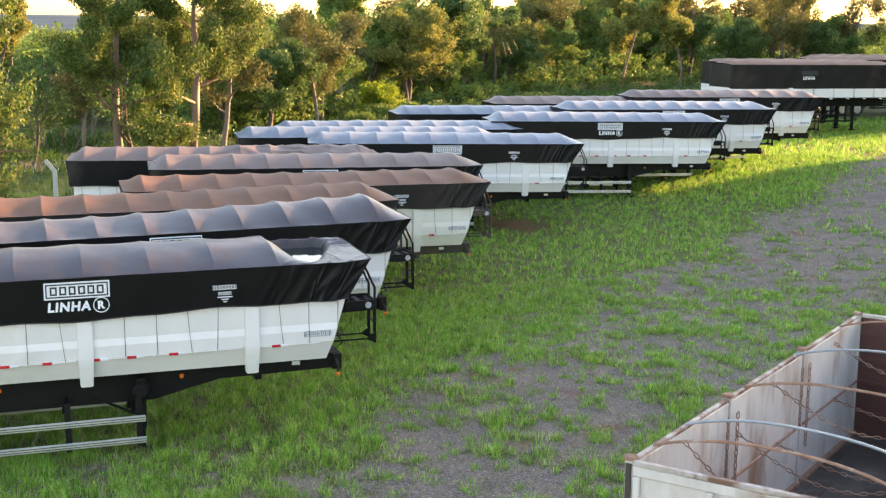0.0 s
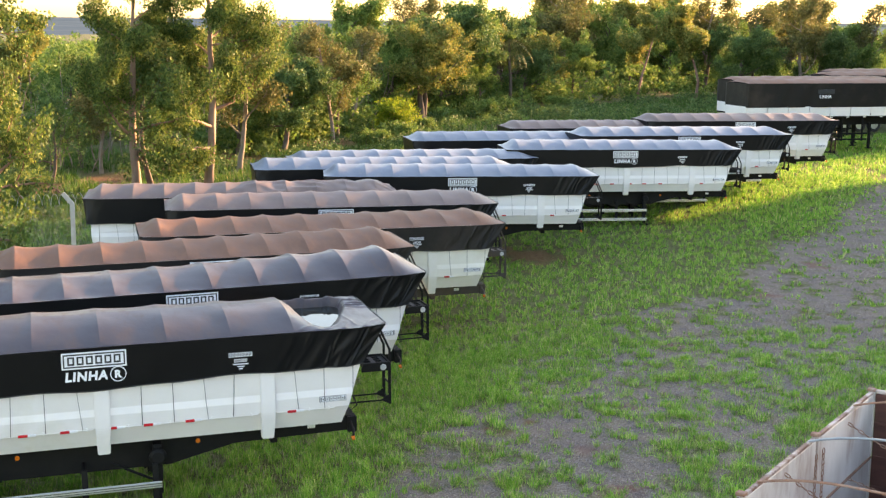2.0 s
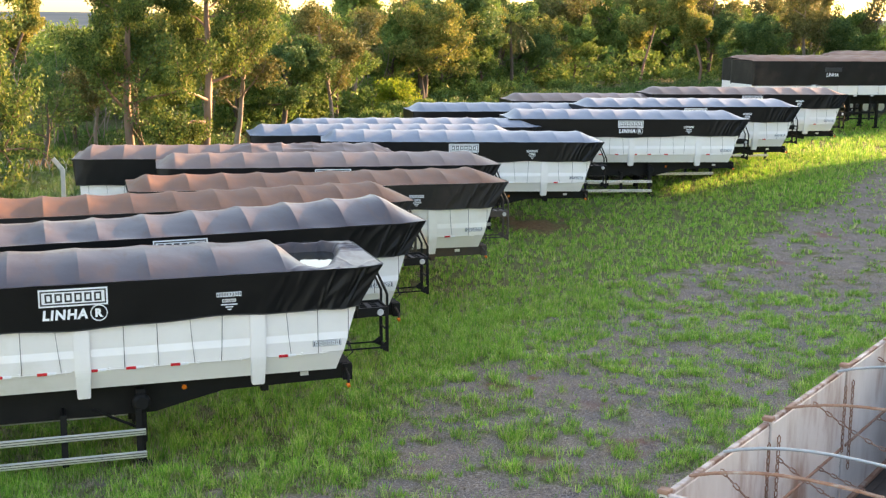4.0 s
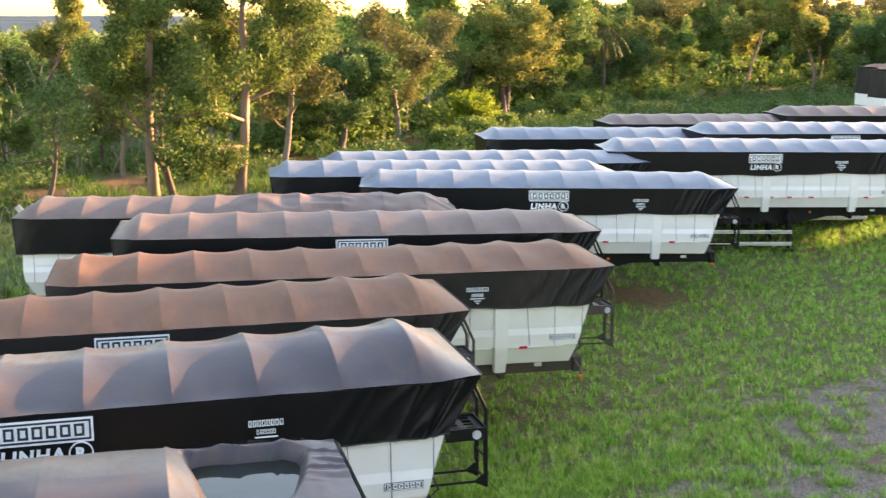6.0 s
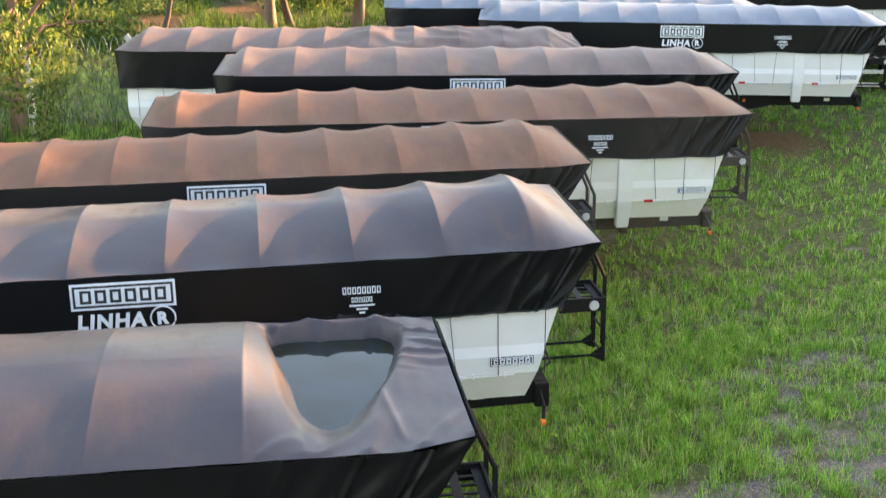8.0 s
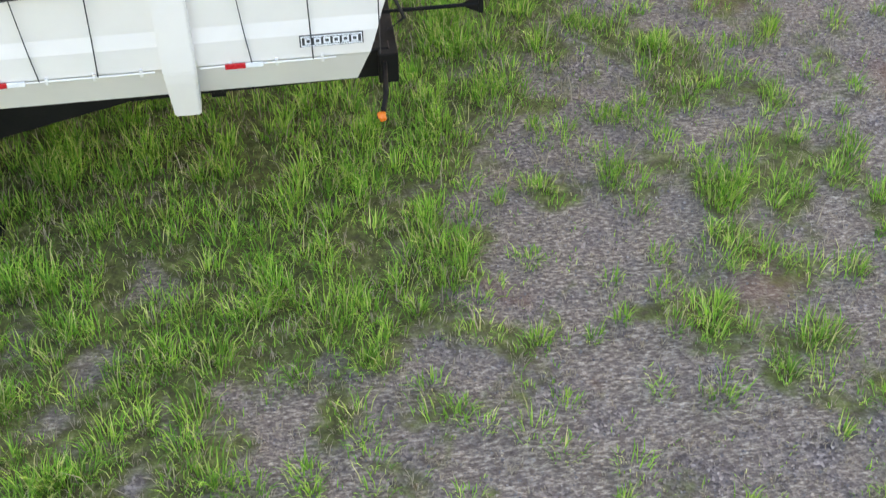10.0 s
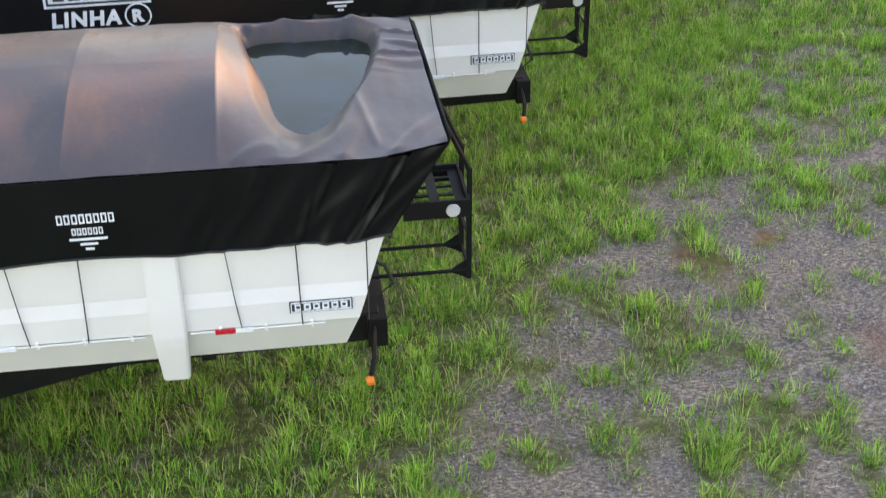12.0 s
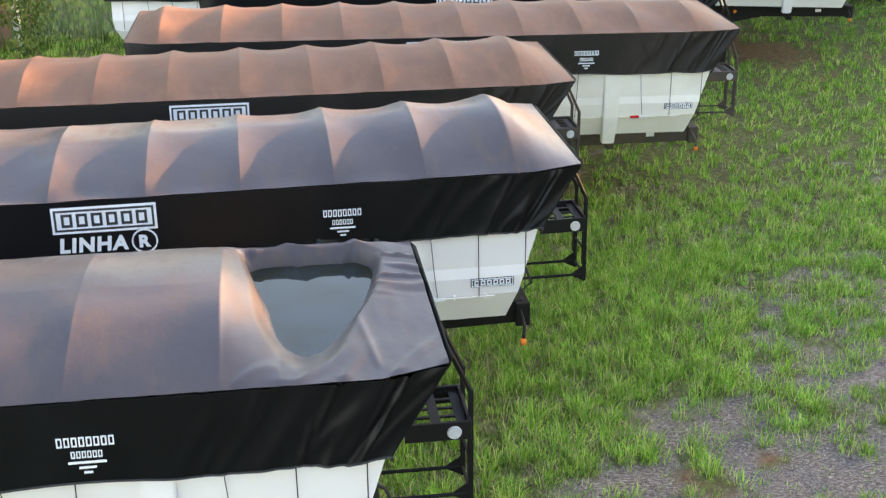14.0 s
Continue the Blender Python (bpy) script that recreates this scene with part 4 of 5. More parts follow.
def open_trailer():
    root = empty("open_trailer", "old white open-topped trailer with rusty hoops and chains", "trailer")
    L, W, ZB, ZT = 7.9, 2.55, 1.24, 3.02
    step = L / 3
    mid = ZT - 0.97
    for y in (0.0, W):
        s = 1 if y == 0 else -1
        for i in range(3):
            a, b = i * step + 0.06, (i + 1) * step - 0.06
            panel = part("side_panel", boxm(a, b, min(y, y + 0.035 * s), max(y, y + 0.035 * s), ZB, ZT - 0.01), M_OLD_WHITE, root, "grimy white sheet panel with rust stains")
            part("top_edge", boxm(a, b, y - 0.03, y + 0.03, ZT - 0.012, ZT + 0.03), M_OLD_EDGE, panel, "rust-streaked top edge")
            part("brace", boxm(a, b, min(y + 0.036 * s, y + 0.062 * s), max(y + 0.036 * s, y + 0.062 * s), mid - 0.02, mid + 0.02), M_RUST, panel, "rusty rail")
            part("foot_angle", boxm(a, b, min(y + 0.037 * s, y + 0.10 * s), max(y + 0.037 * s, y + 0.10 * s), ZB + 0.001, ZB + 0.06), M_RUST, panel)
        for i in range(4):
            x = min(max(i * step, 0.045), L - 0.045)
            post = part("corner_post", boxm(x - 0.035, x + 0.035, y - 0.045, y + 0.05, ZB - 0.1, ZT + 0.04), M_OLD_WHITE, root)
            for q in (x - 0.05, x + 0.05):
                part("seam", boxm(q - 0.013, q + 0.013, y - 0.03, y + 0.03, ZB - 0.05, ZT + 0.01), M_DIRTY_STEEL, post, "dark seam beside the post")
            part("latch", boxm(x - 0.05, x + 0.05, y - 0.06, y + 0.055, ZT + 0.03, ZT + 0.075), M_RUST, root)
            if 0 < i < 3:
                for q, drop in ((x - 0.16, 0.75), (x + 0.14, 1.1)):
                    bm = bmesh.new()
                    chain_links(bm, [(q, y + s * 0.075, ZT - 0.2), (q, y + s * 0.075, ZT - 0.2 - drop)])
                    part("chain", bm, M_RUST, root)
    for x in (0.0, L):
        s = 1 if x == 0 else -1
        mat = M_OLD_WHITE if x == 0 else M_RED_BOARD
        part("end_panel", boxm(min(x, x + 0.04 * s), max(x, x + 0.04 * s), 0.055, W - 0.055, ZB, ZT), mat, root)
        part("end_rail", boxm(x - 0.035, x + 0.035, 0.05, W - 0.05, ZT, ZT + 0.05), M_OLD_EDGE, root)
        part("end_rail", boxm(min(x, x - 0.03 * s), max(x, x - 0.03 * s), 0.055, W - 0.055, ZT - 0.10, ZT - 0.003), M_OLD_WHITE, root)
        for y in (0.10, 0.84, 1.68, W - 0.10):
            part("stiffener", boxm(min(x, x - 0.05 * s), max(x, x - 0.05 * s), y - 0.035, y + 0.035, ZB, ZT - 0.103), M_OLD_WHITE, root)
        for z in (ZB + 0.35, mid, ZT - 0.45):
            part("end_rib", boxm(min(x + 0.041 * s, x + 0.06 * s), max(x + 0.041 * s, x + 0.06 * s), 0.06, W - 0.06, z - 0.03, z + 0.03), mat, root)
    for x, mat in ((0.55, M_RUST), (1.35, M_GALV), (3.15, M_RUST), (5.03, M_GALV), (6.9, M_RUST)):
        pts = [(x + 0.05 * math.sin(3 * v + x), W * v, ZT + 0.035 + 0.19 * (1 - abs(2 * v - 1) ** 2.4)) for v in np.linspace(0, 1, 13)]
        part("hoop", tubem(pts, 0.017, 6), mat, root)
    for x, z, drop in ((1.25, ZT - 0.12, 0.75), (2.85, ZT - 0.45, 0.5), (4.0, ZT - 0.12, 0.5), (4.3, mid, 0.3), (6.6, ZT - 0.15, 0.45), (6.7, mid, 0.25)):
        bm = bmesh.new()
        chain_links(bm, [(x + 0.35 * v, 0.07 + (W - 0.14) * v, z - drop * math.sin(math.pi * v)) for v in np.linspace(0, 1, 12)], 0.085)
        part("cross_chain", bm, M_RUST, root)
    for i in range(12):
        part("plank", boxm(0.02, L - 0.02, i * W / 12 + 0.002, (i + 1) * W / 12 - 0.002, ZB - 0.05, ZB, bev=0.003), M_OLD_FLOOR, root)
    for y in (0.6, W - 0.72):
        part("frame_rail", boxm(0.1, L - 0.1, y, y + 0.12, 0.85, 1.189), M_DIRTY_STEEL, root)
    for x in (1.6, 2.9, 6.4):
        part("axle", tubem([(x, 0.4, 0.51), (x, W - 0.4, 0.51)], 0.07, 10), M_DIRTY_STEEL, root)
        for y in (0.36, W - 0.36):
            wheel_parts(x, y, root)
            part("hanger", boxm(x - 0.07, x + 0.07, y + 0.2 if y < 1 else y - 0.34, y + 0.34 if y < 1 else y - 0.2, 0.5, 1.0), M_DIRTY_STEEL, root)
    return root


old = open_trailer()
old.matrix_basis = Matrix.Translation((-0.1, -10.3, 0)) @ Matrix.Rotation(radians(39.3), 4, "Z") @ Matrix.Diagonal((1, -1, 1, 1))
old2 = copy_thing(old, Matrix.Translation((6.55, -4.45, 0)) @ Matrix.Rotation(radians(39.3), 4, "Z") @ Matrix.Diagonal((1, -1, 1, 1)))


# ---- trees ----
def leaf_sheet(name, centres, size, rng, spread, per, droop=0.0, aspect=0.55):
    """Many small leaves scattered round twig ends, as one mesh."""
    c = np.repeat(np.array(centres, float), per, 0)
    n = len(c)
    off = rng.normal(0, 1, (n, 3))
    off /= np.linalg.norm(off, axis=1, keepdims=True) + 1e-9
    off *= (rng.random((n, 1)) ** 0.45) * np.array(spread)
    c = c + off
    a = rng.normal(0, 1, (n, 3))
    a[:, 2] -= droop
    a /= np.linalg.norm(a, axis=1, keepdims=True)
    b = np.cross(a, rng.normal(0, 1, (n, 3)))
    b /= np.linalg.norm(b, axis=1, keepdims=True)
    s = size * rng.uniform(0.6, 1.3, (n, 1))
    v = np.stack([c - a * s, c + b * s * aspect + a * s * 0.3, c + a * s - b * s * aspect], 1).reshape(-1, 3)
    me = bpy.data.meshes.new(name)
    me.vertices.add(3 * n)
    me.vertices.foreach_set("co", v.astype(np.float32).ravel())
    me.loops.add(3 * n)
    me.loops.foreach_set("vertex_index", np.arange(3 * n, dtype=np.int32))
    me.polygons.add(n)
    me.polygons.foreach_set("loop_start", np.arange(0, 3 * n, 3, dtype=np.int32))
    me.update(calc_edges=True)
    return me


def grow(bm, rng, start, way, length, radius, depth, tips, bend=0.22, split=(2, 4), up=0.25):
    """A limb that wanders, thins out and forks."""
    pts, rad, p, d = [Vector(start)], [radius], Vector(start), Vector(way).normalized()
    n = 5
    for i in range(n):
        d = (d + Vector(rng.normal(0, bend, 3)) + Vector((0, 0, up * 0.2))).normalized()
        p = p + d * length / n
        pts.append(p.copy())
        rad.append(radius * (1 - 0.55 * (i + 1) / n))
    add_tube(bm, pts, rad, 7 if depth > 1 else 5, cap=False)
    if depth == 1:
        tips.extend(tuple(q) for q in pts[3:])
    if depth == 0:
        tips.extend(tuple(q) for q in pts[2:])
        return
    for k in range(int(rng.integers(split[0], split[1] + 1))):
        i = int(rng.integers(2, n + 1))
        side = Vector(rng.normal(0, 1, 3)).cross(d).normalized()
        w = (d * rng.uniform(0.4, 0.9) + side * rng.uniform(0.5, 1.0) + Vector((0, 0, up))).normalized()
        grow(bm, rng, pts[i], w, length * rng.uniform(0.5, 0.75), rad[i] * 0.62, depth - 1, tips, bend, split, up)
    if depth <= 1:
        tips.append(tuple(pts[-1]))


def tree(label, seed, trunk_h, limb, radius, leaf, bark, leaves=9000, size=0.13, spread=(0.55, 0.55, 0.42), lean=(0, 0), stems=1, depth=2, droop=0.2, first=0.35, limbs=9, tall=False):
    root = empty("tree", label, "tree", "trees of the wood behind the yard")
    r = np.random.default_rng(seed)
    bm, tips = bmesh.new(), []
    for s in range(stems):
        base = Vector((r.normal(0, 0.3) if s else 0, r.normal(0, 0.3) if s else 0, -0.1))
        pts, rad = [base], [radius * 1.25]
        d = Vector((lean[0] + r.normal(0, 0.05), lean[1] + r.normal(0, 0.05), 1)).normalized()
        n = 9
        for i in range(n):
            d = (d + Vector(r.normal(0, 0.04 if tall else 0.10, 3)) + Vector((0, 0, 0.04))).normalized()
            pts.append(pts[-1] + d * trunk_h / n)
            rad.append(radius * (1 - 0.72 * (i + 1) / n))
        add_tube(bm, pts, rad, 10, cap=False)
        for k in range(limbs):
            f = first + (1 - first) * (k + r.random()) / limbs
            i = min(n - 1, int(f * n))
            q = pts[i].lerp(pts[i + 1], f * n - i)
            a = r.uniform(0, 2 * math.pi)
            w = Vector((math.cos(a), math.sin(a), r.uniform(0.15, 0.9)))
            grow(bm, r, q, w, limb * (1.15 - 0.55 * f) * r.uniform(0.75, 1.2), rad[i] * 0.5, depth - 1, tips)
        tips.append(tuple(pts[-1]))
    part("trunk", bm, bark, root, smooth=True)
    per = max(3, leaves // len(tips))
    part("crown", leaf_sheet("crown", tips, size, r, spread, per, droop), leaf, root)
    return root


def standing(x, y, s=1.0, turn=0.0, z=None):
    return Matrix.Translation((x, y, land(x, y) if z is None else z)) @ Matrix.Rotation(turn, 4, "Z") @ Matrix.Diagonal((s, s, s, 1))


broad = tree("broad-leaved tree with a full green crown", 11, 5.2, 2.6, 0.17, M_LEAF_GREEN, M_BARK, 19000, 0.098, first=0.34, limbs=12)
yellow = tree("spreading tree with yellow-green sunlit leaves", 12, 4.6, 3.2, 0.24, M_LEAF_YELLOW, M_BARK, 20000, 0.108, stems=2)
dark = tree("dense dark-leaved tree with a short trunk", 13, 4.6, 2.5, 0.2, M_LEAF_DARK, M_BARK, 20000, 0.098, first=0.28, limbs=12)
gum = tree("tall gum tree with pale peeling trunk and drooping leaves", 15, 11.0, 2.9, 0.25, M_LEAF_GUM, M_BARK_PALE, 40000, 0.084, (0.66, 0.66, 0.55), droop=1.2, first=0.2, limbs=16, tall=True)
dry = tree("thin tree with sparse brownish leaves and bare twigs", 16, 6.0, 2.2, 0.13, M_LEAF_DRY, M_TWIG, 10000, 0.084, first=0.25, limbs=11)
lime = tree("young bush-like tree with bright lime leaves", 17, 2.2, 1.15, 0.06, M_LEAF_LIME, M_BARK, 7000, 0.090, stems=3, first=0.15)
slim = tree("slim tree with pale trunk and airy green crown", 18, 7.0, 1.9, 0.13, M_LEAF_YELLOW, M_BARK_PALE, 13000, 0.112, first=0.4)
gum2 = tree("many-stemmed gum tree with reddish trunks", 19, 11.5, 2.6, 0.17, M_LEAF_GUM, M_BARK_PALE, 32000, 0.088, (0.42, 0.42, 0.42), stems=4, droop=1.4, first=0.1, limbs=10, tall=True)
shrub = tree("low crooked tree with few dark leaves", 20, 2.6, 1.6, 0.1, M_LEAF_DARK, M_BARK, 3000, 0.06, lean=(0.25, 0), first=0.3, limbs=6)

bush = tree("low round green bush at the edge of the wood", 23, 0.6, 0.62, 0.03, M_LEAF_GREEN, M_TWIG, 4200, 0.07, (0.30, 0.30, 0.22), stems=4, first=0.1, limbs=6)
bush.matrix_basis = standing(24.6, 76.5, 1.2, 0.4)
for x, y, q in ((27.4, 78.0, 1.4), (29.6, 80.5, 1.3), (20.5, 70.5, 0.9), (14.8, 62.0, 1.0), (16.6, 64.4, 1.2), (39.0, 88.5, 1.0), (-7.6, 40.5, 0.9), (-9.4, 38.0, 1.1)):
    copy_thing(bush, standing(x, y, q, x))
gum2.matrix_basis = standing(-8.6, 25.0, 1.0, 0.4)
gum.matrix_basis = standing(1.9, 44.5, 1.0, 2.0)
copy_thing(gum, standing(-1.6, 44.6, 0.95, 4.1))
dark.matrix_basis = standing(8.6, 61.0, 1.05, 0.0)
yellow.matrix_basis = standing(23.2, 80.0, 1.25, 0.0)
lime.matrix_basis = standing(17.4, 67.2, 1.0, 0.0)
slim.matrix_basis = standing(51.9, 100.0, 1.25, 0.0)
shrub.matrix_basis = standing(-5.9, 44.6, 1.3, 0.0)
copy_thing(shrub, standing(-0.7, 45.0, 1.4, 2.6))
dry.matrix_basis = standing(12.4, 63.6, 1.2, 0.3)
broad.matrix_basis = standing(45.0, 101.0, 1.0, 0.3)

kinds = [broad, broad, dark, dry, slim, dark, yellow, broad]
rt = np.random.default_rng(77)
spots = []
for k in range(400):
    if len(spots) >= 46:
        break
    x = rt.uniform(-26, 95)
    y = 66 + 0.72 * max(0, x) + rt.uniform(0, 24)
    if all((x - a) ** 2 + (y - b) ** 2 > 14 for a, b in spots):
        spots.append((x, y))
        kd = kinds[int(rt.integers(0, len(kinds)))]
        copy_thing(kd, standing(x, y, rt.uniform(1.1, 1.6) * (0.72 if x < 7 else 1), rt.uniform(0, 6.28)))
for x, y, kd, s in ((5.6, 61, broad, 0.85), (10.6, 67, dark, 0.8), (14.0, 69.5, broad, 0.9), (16.4, 75, dry, 0.95), (20.8, 79.5, broad, 0.9), (26.2, 84.5, dark, 0.9), (29.5, 88, broad, 0.9), (32.0, 92, slim, 0.85),
                    (37.0, 94, dark, 0.85), (40.5, 98, yellow, 0.85), (-8.5, 55, broad, 0.6), (-3.0, 54, dry, 0.75), (0.4, 55, broad, 0.8), (-16, 27, gum2, 0.9), (-14, 36, broad, 0.9), (-10, 50, dry, 0.7), (4.5, 52, dry, 1.1), (-12, 58, dark, 0.8), (-4, 57, broad, 0.7),
                    (58, 99, slim, 1.1), (62, 98, dark, 1.2), (66, 101, broad, 1.15), (70, 98, dry, 1.35), (74, 102, dark, 1.15), (79, 104, broad, 1.25), (84, 107, dry, 1.3)):
    copy_thing(kd, standing(x, y, s, x))


# palm
def palm(x, y):
    root = empty("palm_tree", "slender palm with hanging fronds among the trees", "palm")
    r = np.random.default_rng(3)
    part("trunk", tubem([(0.1 * math.sin(k * 0.6), 0, k * 0.71) for k in range(10)], [0.17 - 0.008 * k for k in range(10)], 9), M_BARK, root, smooth=True)
    for k in range(22):
        a, el = k * 2.4, (0.9 if k < 10 else -0.5) + r.normal(0, 0.25)
        pts, d, q = [], Vector((math.cos(a) * math.cos(el), math.sin(a) * math.cos(el), math.sin(el))), Vector((0.1, 0, 6.35))
        for i in range(9):
            pts.append(q.copy())
            q = q + d * 0.38
            d = (d + Vector((0, 0, -0.16))).normalized()
        bm = bmesh.new()
        add_tube(bm, pts, [0.03 - 0.003 * i for i in range(9)], 4)
        for i in range(1, 9):
            dd = (pts[i] - pts[i - 1]).normalized()
            sd = dd.cross(Vector((0, 0, 1))).normalized()
            for s in (-1, 1):
                for f in (0.0, 0.33, 0.66):
                    p0 = pts[i - 1].lerp(pts[i], f)
                    tip = p0 + sd * s * 0.42 + dd * 0.25 + Vector((0, 0, -0.18 - 0.1 * r.random()))
                    bm.faces.new([bm.verts.new(v) for v in (p0, p0 + dd * 0.05, tip)])
        part("frond", bm, M_LEAF_GREEN if k < 10 else M_LEAF_DRY, root)
    root.matrix_basis = standing(x, y, 1.0)


palm(34.6, 90.6)

# the wood behind, past counting
rt = np.random.default_rng(9)
tops, stem = [], bmesh.new()
for k in range(900):
    x = rt.uniform(-110, 230)
    y = 84 + 0.62 * max(0, x) + rt.uniform(0, 1) ** 1.5 * 170
    h = rt.uniform(5.4, 8.8) * (0.76 + 0.24 * smooth01((x - 8) / 10))
    z = land(x, y)
    for j in range(int(rt.integers(7, 12))):
        tops.append((x + rt.normal(0, 1.2), y + rt.normal(0, 1.2), z + h * rt.uniform(0.35, 1.0)))
    if k % 3 == 0:
        add_tube(stem, [(x, y, z), (x + rt.normal(0, 0.3), y, z + h * 0.8)], [0.14, 0.05], 5, cap=False)
far_wood = part("woodland", leaf_sheet("woodland", tops, 0.27, rt, (1.05, 1.05, 0.8), 46), M_LEAF_GREEN, None, "dense green scrub woodland behind the yard")
tagged(far_wood, category="woodland", kind="stuff")
for k in range(190):
    x = rt.uniform(-16, 50)
    y = 54 + 1.2 * min(max(x, 0), 26) + 0.8 * max(0, x - 26) + rt.uniform(0, 12)
    grow(stem, rt, (x, y, land(x, y) - 0.05), (rt.normal(0, 0.2), rt.normal(0, 0.2), 1), rt.uniform(2.2, 4.6), rt.uniform(0.035, 0.065), 1, [], 0.16, (1, 3), 0.5)
stems = part("woodland_stems", stem, M_TWIG, None, "thin grey stems inside the scrub woodland")
tagged(stems, category="woodland", kind="stuff")
# low thicket inside the wood
tops = []
for k in range(1500):
    x = rt.uniform(-70, 150)
    y = 66 + 0.62 * max(0, x) + rt.uniform(0, 60)
    z, h = land(x, y), rt.uniform(0.8, 4.4)
    for j in range(4):
        tops.append((x + rt.normal(0, 0.6), y + rt.normal(0, 0.6), z + h * rt.uniform(0.15, 0.9)))
for k in range(170):
    x = rt.uniform(2, 46)
    y = 53.5 + 1.2 * min(x, 26) + 0.8 * max(0, x - 26) + rt.uniform(0, 8)
    z, h = land(x, y), rt.uniform(0.7, 2.4)
    for j in range(4):
        tops.append((x + rt.normal(0, 0.5), y + rt.normal(0, 0.5), z + h * rt.uniform(0.15, 0.9)))
thicket = part("thicket", leaf_sheet("thicket", tops, 0.20, rt, (0.85, 0.85, 0.7), 42), M_LEAF_GREEN, None, "green thicket between the trunks of the wood")
tagged(thicket, category="thicket", kind="stuff")
# unseen trees past the yard's open side, added for shade; the gap passes sun
tops = []
for k in range(560):
    x = 62 + rt.uniform(0, 10)
    y = rt.uniform(-45, 60 + (x - 62))
    if -0.6 < y - 44.6 - 0.446 * (x - 61) < 8.5:
        continue
    h = rt.uniform(12.6, 14.4) if y > 32 else rt.uniform(13.4, 15.0) if y > 26 else rt.uniform(15, 17)
    for j in range(10):
        tops.append((x + rt.normal(0, 1.0), y + rt.normal(0, 1.0), land(x, y) + h * rt.uniform(0.05, 1.0)))
# a second unseen row, added to shade the foot of the wood
for k in range(260):
    y = rt.uniform(64, 135)
    x = 0.742 * (y + 21) - 5 + rt.uniform(5, 15)
    h = rt.uniform(10.6, 12.8)
    for j in range(9):
        tops.append((x + rt.normal(0, 1.0), y + rt.normal(0, 1.0), land(x, y) + h * rt.uniform(0.05, 1.0)))
belt = part("unseen_tree_belt", leaf_sheet("unseen_tree_belt", tops, 0.5, rt, (1.3, 1.3, 1.0), 24), M_LEAF_GREEN, None, "unseen belt of tall green leaf clumps added to shade the yard")
tagged(belt, category="woodland", kind="stuff")
# undergrowth along the wood's edge
tops = []
for k in range(520):
    x = rt.uniform(-45, 110)
    y = 49 + 0.62 * max(0, x) + rt.uniform(0, 16)
    if track_at(x, y) > 0.1:
        continue
    tops.append((x, y, land(x, y) + rt.uniform(0.1, 0.7)))
brush = part("undergrowth", leaf_sheet("undergrowth", tops, 0.11, rt, (0.9, 0.9, 0.5), 130), M_LEAF_DARK, None, "dull green undergrowth along the wood's edge")
tagged(brush, category="undergrowth", kind="stuff")


# ---- fence ----
def fence():
    root = empty("wire_fence", "chain-link fence on concrete posts with coiled barbed wire", "fence")
    a, b = Vector((-20.0, 23.0, 0)), Vector((-3.0, 26.6, 0))
    d = (b - a).normalized()
    nrm = Vector((-d.y, d.x, 0))
    span = (b - a).length
    for k in range(7):
        q = a + d * (12.6 - 2.8 * k + 2.8) if k < 6 else b
        post = boxm(-0.08, 0.08, -0.08, 0.08, -0.1, 1.95, bev=0.01)
        add_box(post, -0.075, 0.075, -0.075, 0.075, 0, 0.5, 0.01, m=Matrix.Translation((0, 0, 1.92)) @ Matrix.Rotation(radians(38), 4, "Y") @ Matrix.Diagonal((1, 1, 1, 1)))
        ob = part("post", post, M_CONCRETE, root, "white concrete post with bent top")
        ob.matrix_basis = Matrix.Translation(q) @ Matrix.Rotation(math.pi, 4, "Z")
    bm = bmesh.new()
    s, n = 0.075, int(span / 0.075)
    hgt = 1.85
    for i in range(-int(hgt / s), n):
        for up in (1, -1):
            x0, x1 = i * s, i * s + hgt
            z0, z1 = (0.05, 0.05 + hgt) if up > 0 else (0.05 + hgt, 0.05)
            if x0 < 0:
                z0, x0 = z0 - up * x0, 0
            if x1 > span:
                z1, x1 = z1 - up * (x1 - span), span
            if x1 > x0:
                p0, p1 = a + d * x0 + Vector((0, 0, z0)), a + d * x1 + Vector((0, 0, z1))
                add_tube(bm, [p0, p1], 0.0022, 3, cap=False)
    part("wire_mesh", bm, M_GALV, root, "grey chain-link mesh")
    pts = [a + d * (span * k / 900) + nrm * 0.2 * math.cos(k * 0.42) + Vector((0, 0, 2.12 + 0.2 * math.sin(k * 0.42))) for k in range(901)]
    part("barbed_coil", tubem(pts, 0.008, 3), M_GALV, root, "coiled barbed wire")


fence()


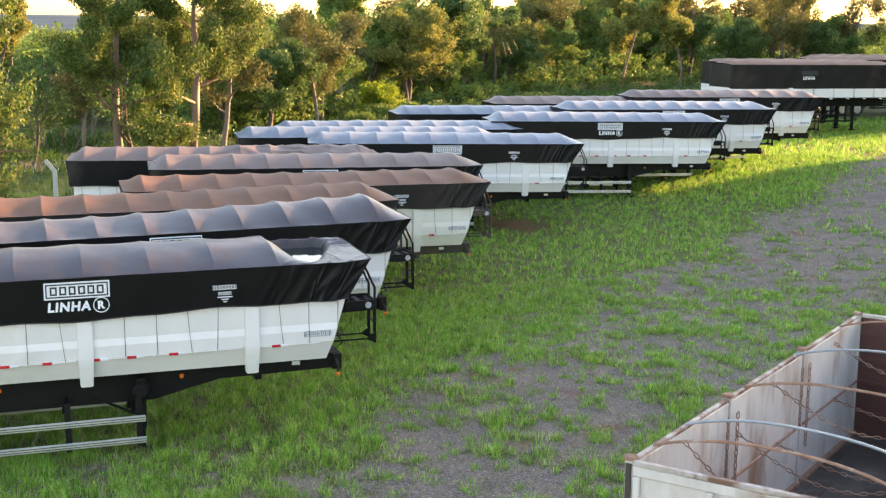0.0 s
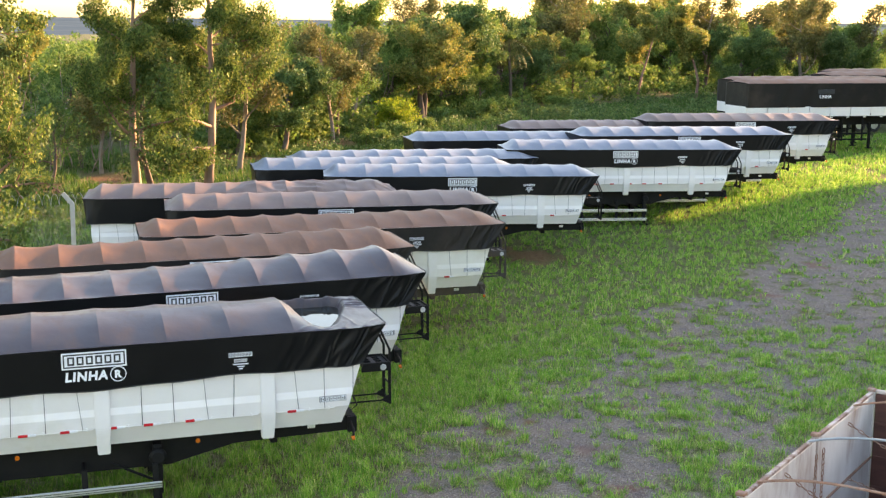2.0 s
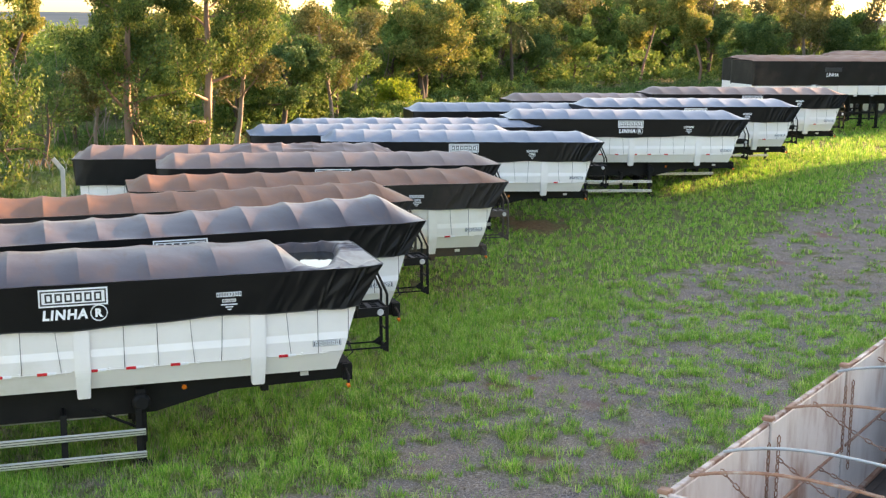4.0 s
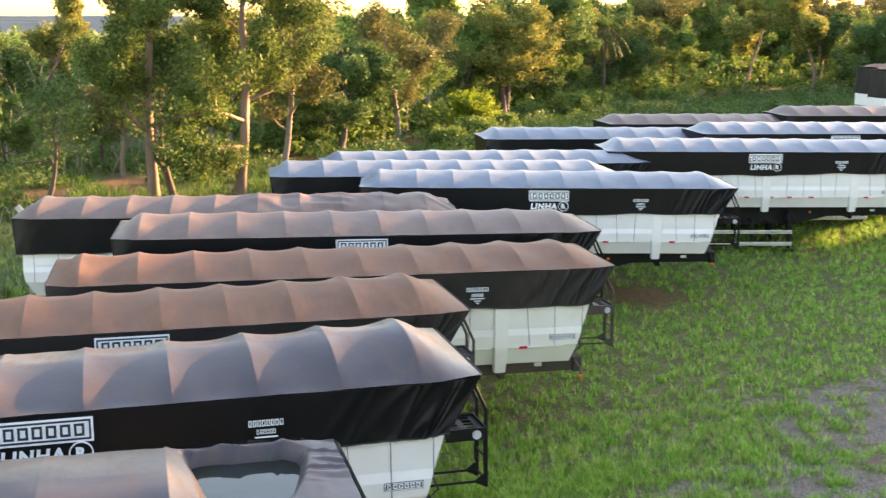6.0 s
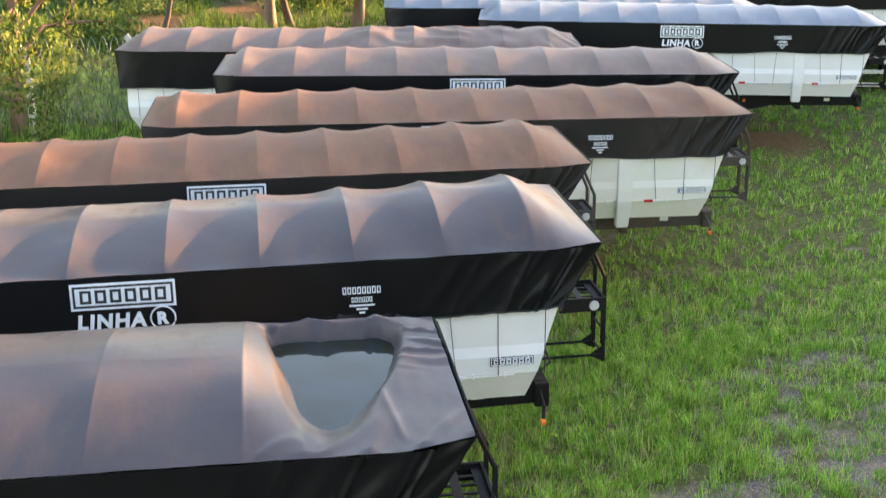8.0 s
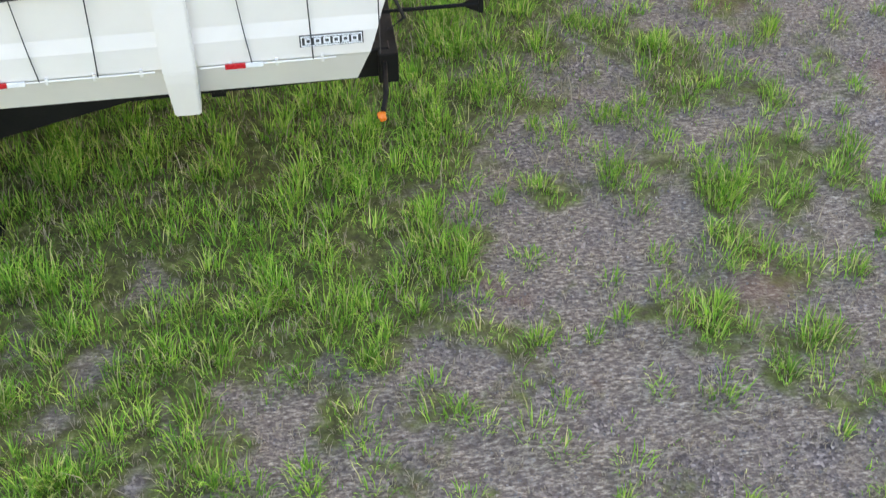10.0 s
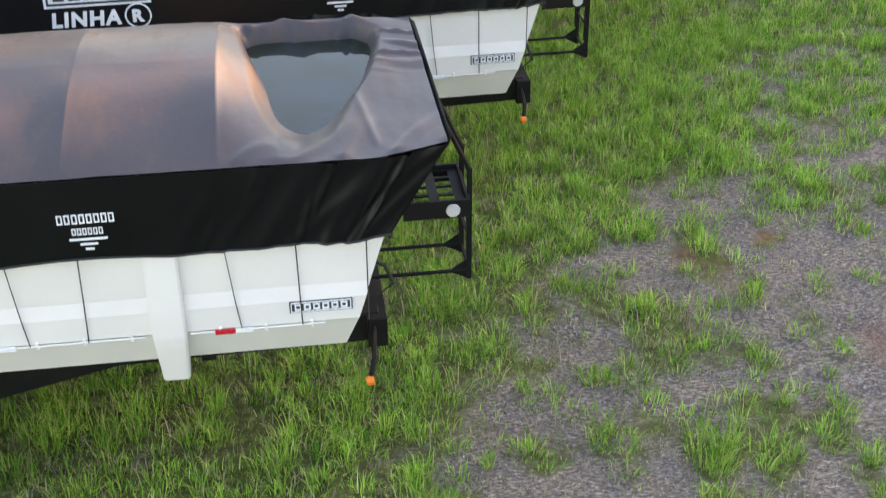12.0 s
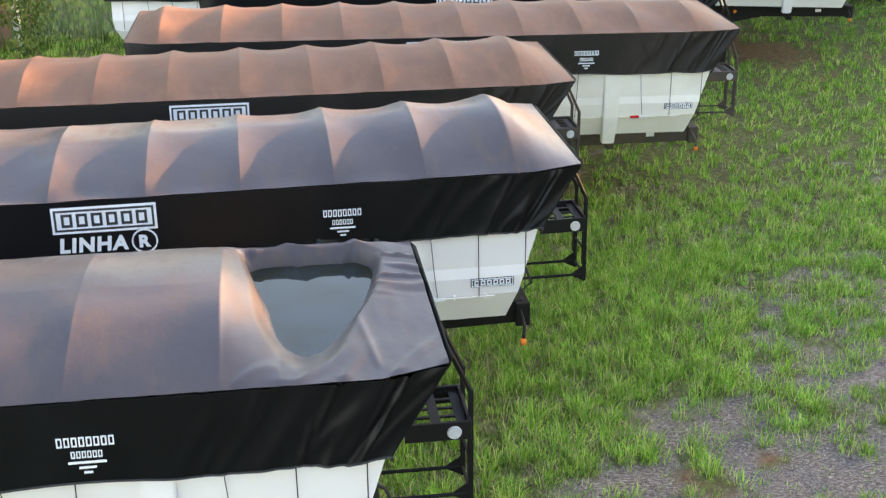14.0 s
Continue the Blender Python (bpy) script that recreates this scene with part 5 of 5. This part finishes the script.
# ---- grass ----
def blades(name, label, n_tufts, box, per, length, width, mat, seed, power=1.5, floor=0.05, mask=None, spread=0.45):
    r = np.random.default_rng(seed)
    x, y = r.uniform(box[0], box[1], n_tufts), r.uniform(box[2], box[3], n_tufts)
    c = sample(cov, x, y)
    keep = r.random(n_tufts) < np.maximum(floor, (np.clip((c - 0.22) / 0.6, 0, 1)) ** power)
    keep &= sample(trk, x, y) < 0.2
    if mask:
        keep &= mask(x, y)
    x, y, c = x[keep], y[keep], c[keep]
    tall = 0.55 + 0.75 * np.clip(c, 0, 1) * r.uniform(0.5, 1.25, len(x))
    x, y, tall = (np.repeat(q, per) for q in (x, y, tall))
    n = len(x)
    ang, rad = r.uniform(0, 2 * np.pi, n), r.random(n) ** 0.6
    wide = np.repeat(r.uniform(0.5, 1.5, len(c)), per)
    bx, by = x + np.cos(ang) * rad * wide * spread * length, y + np.sin(ang) * rad * wide * spread * length
    bz = sample(ZS, bx, by) - 0.01
    h = length * tall * r.uniform(0.55, 1.25, n)
    out = r.uniform(0.25, 0.95, n) * h
    a2 = ang + r.normal(0, 0.7, n)
    dx, dy = np.cos(a2), np.sin(a2)
    px, py = -dy * width * 0.5, dx * width * 0.5
    base, mid, tip = np.stack([bx, by, bz], 1), np.stack([bx + dx * out * 0.35, by + dy * out * 0.35, bz + h * 0.62], 1), np.stack([bx + dx * out, by + dy * out, bz + h * 0.9], 1)
    side = np.stack([px, py, 0 * px], 1)
    v = np.stack([base - side, base + side, mid + side * 0.8, mid - side * 0.8, tip], 1).reshape(-1, 3)
    k = np.arange(n)[:, None] * 5
    loops = np.concatenate([k + [0, 1, 2, 3], k + [3, 2, 4]], 1).ravel().astype(np.int32)
    start = (np.arange(n)[:, None] * 7 + [0, 4]).ravel().astype(np.int32)
    me = bpy.data.meshes.new(name)
    me.vertices.add(5 * n)
    me.vertices.foreach_set("co", v.astype(np.float32).ravel())
    me.loops.add(7 * n)
    me.loops.foreach_set("vertex_index", loops)
    me.polygons.add(2 * n)
    me.polygons.foreach_set("loop_start", start)
    me.update(calc_edges=True)
    ob = part(name, me, mat, None, label)
    return tagged(ob, category="grass", kind="stuff")


blades("grass", "green grass growing in loose tufts", 6800, (-7, 16, -5.5, 10), 36, 0.170, 0.0095, M_GRASS, 1, 1.1, 0.15, None, 0.75)
blades("grass", "short green grass between the tufts", 24000, (-7, 16, -5.5, 10), 5, 0.085, 0.009, M_GRASS, 21, 1.0, 0.12, None, 0.9)
blades("grass", "lush grass beside the trailers", 1900, (1.5, 14, 3, 12.5), 26, 0.17, 0.0105, M_GRASS, 31, 1.2, 0.0, None, 0.75)
blades("grass", "green grass between and behind the trailers", 27000, (-14, 34, 9, 36), 10, 0.145, 0.015, M_GRASS, 2)
blades("grass", "green lawn round the far trailers", 17000, (22, 62, 12, 58), 7, 0.2, 0.032, M_GRASS, 5)
blades("tall_grass", "tall green grass along the fence and the wood's edge", 10000, (-30, 40, 22, 66), 10, 0.42, 0.035, M_TALL, 3, 0.6, 0.05, lambda x, y: (y > 36 + 0.62 * np.maximum(0, x - 6)) | ((x < -4) & (y > 24.5)))
blades("tall_grass", "tall grass and weeds at the foot of the wood", 16000, (8, 80, 40, 110), 9, 0.36, 0.032, M_TALL, 8, 0.3, 0.9, lambda x, y: (y > 40 + 0.62 * x) & (y < 64 + 0.66 * x))
blades("dry_grass", "dry straw lying between the grass tufts", 26000, (-7, 18, -5.5, 13), 6, 0.09, 0.007, M_DRY, 4, 0.2, 0.6)

blades("seed_heads", "pale seed heads standing over the grass", 900, (-8, 14, -5, 14), 3, 0.26, 0.012, M_DRY, 12, 1.0)

# loose gravel on the bare patches
rs_ = np.random.default_rng(6)
n = 50000
x, y = rs_.uniform(-6, 16, n), rs_.uniform(-5, 14, n)
keep = sample(cov, x, y) < 0.5
x, y = x[keep], y[keep]
z = sample(ZS, x, y)
n = len(x)
s = rs_.uniform(0.008, 0.026, n)
dirs = np.array([(1, 0, -0.3), (-0.5, 0.87, -0.3), (-0.5, -0.87, -0.3), (0, 0, 0.8)])
v = (np.stack([x, y, z], 1)[:, None] + (dirs * rs_.uniform(0.6, 1.2, (n, 4, 1))) * s[:, None, None]).reshape(-1, 3)
k = np.arange(n)[:, None] * 4
tri = np.concatenate([k + [0, 1, 3], k + [1, 2, 3], k + [2, 0, 3]], 1).ravel().astype(np.int32)
me = bpy.data.meshes.new("gravel")
me.vertices.add(4 * n)
me.vertices.foreach_set("co", v.astype(np.float32).ravel())
me.loops.add(9 * n)
me.loops.foreach_set("vertex_index", tri)
me.polygons.add(3 * n)
me.polygons.foreach_set("loop_start", np.arange(0, 9 * n, 3, dtype=np.int32))
me.update(calc_edges=True)
M_STONE, nt, lk, p = nodes_of("gravel_stone")
g = nt.new("ShaderNodeNewGeometry")
r = ramp(nt, [(0.0, (0.07, 0.066, 0.07)), (0.6, (0.17, 0.155, 0.15)), (1.0, (0.34, 0.30, 0.27))])
lk.new(g.outputs["Random Per Island"], r.inputs[0])
lk.new(r.outputs[0], p.inputs["Base Color"])
p.inputs["Roughness"].default_value = 0.9
tagged(part("gravel", me, M_STONE, None, "loose grey crushed stone on the bare ground"), category="gravel", kind="stuff")
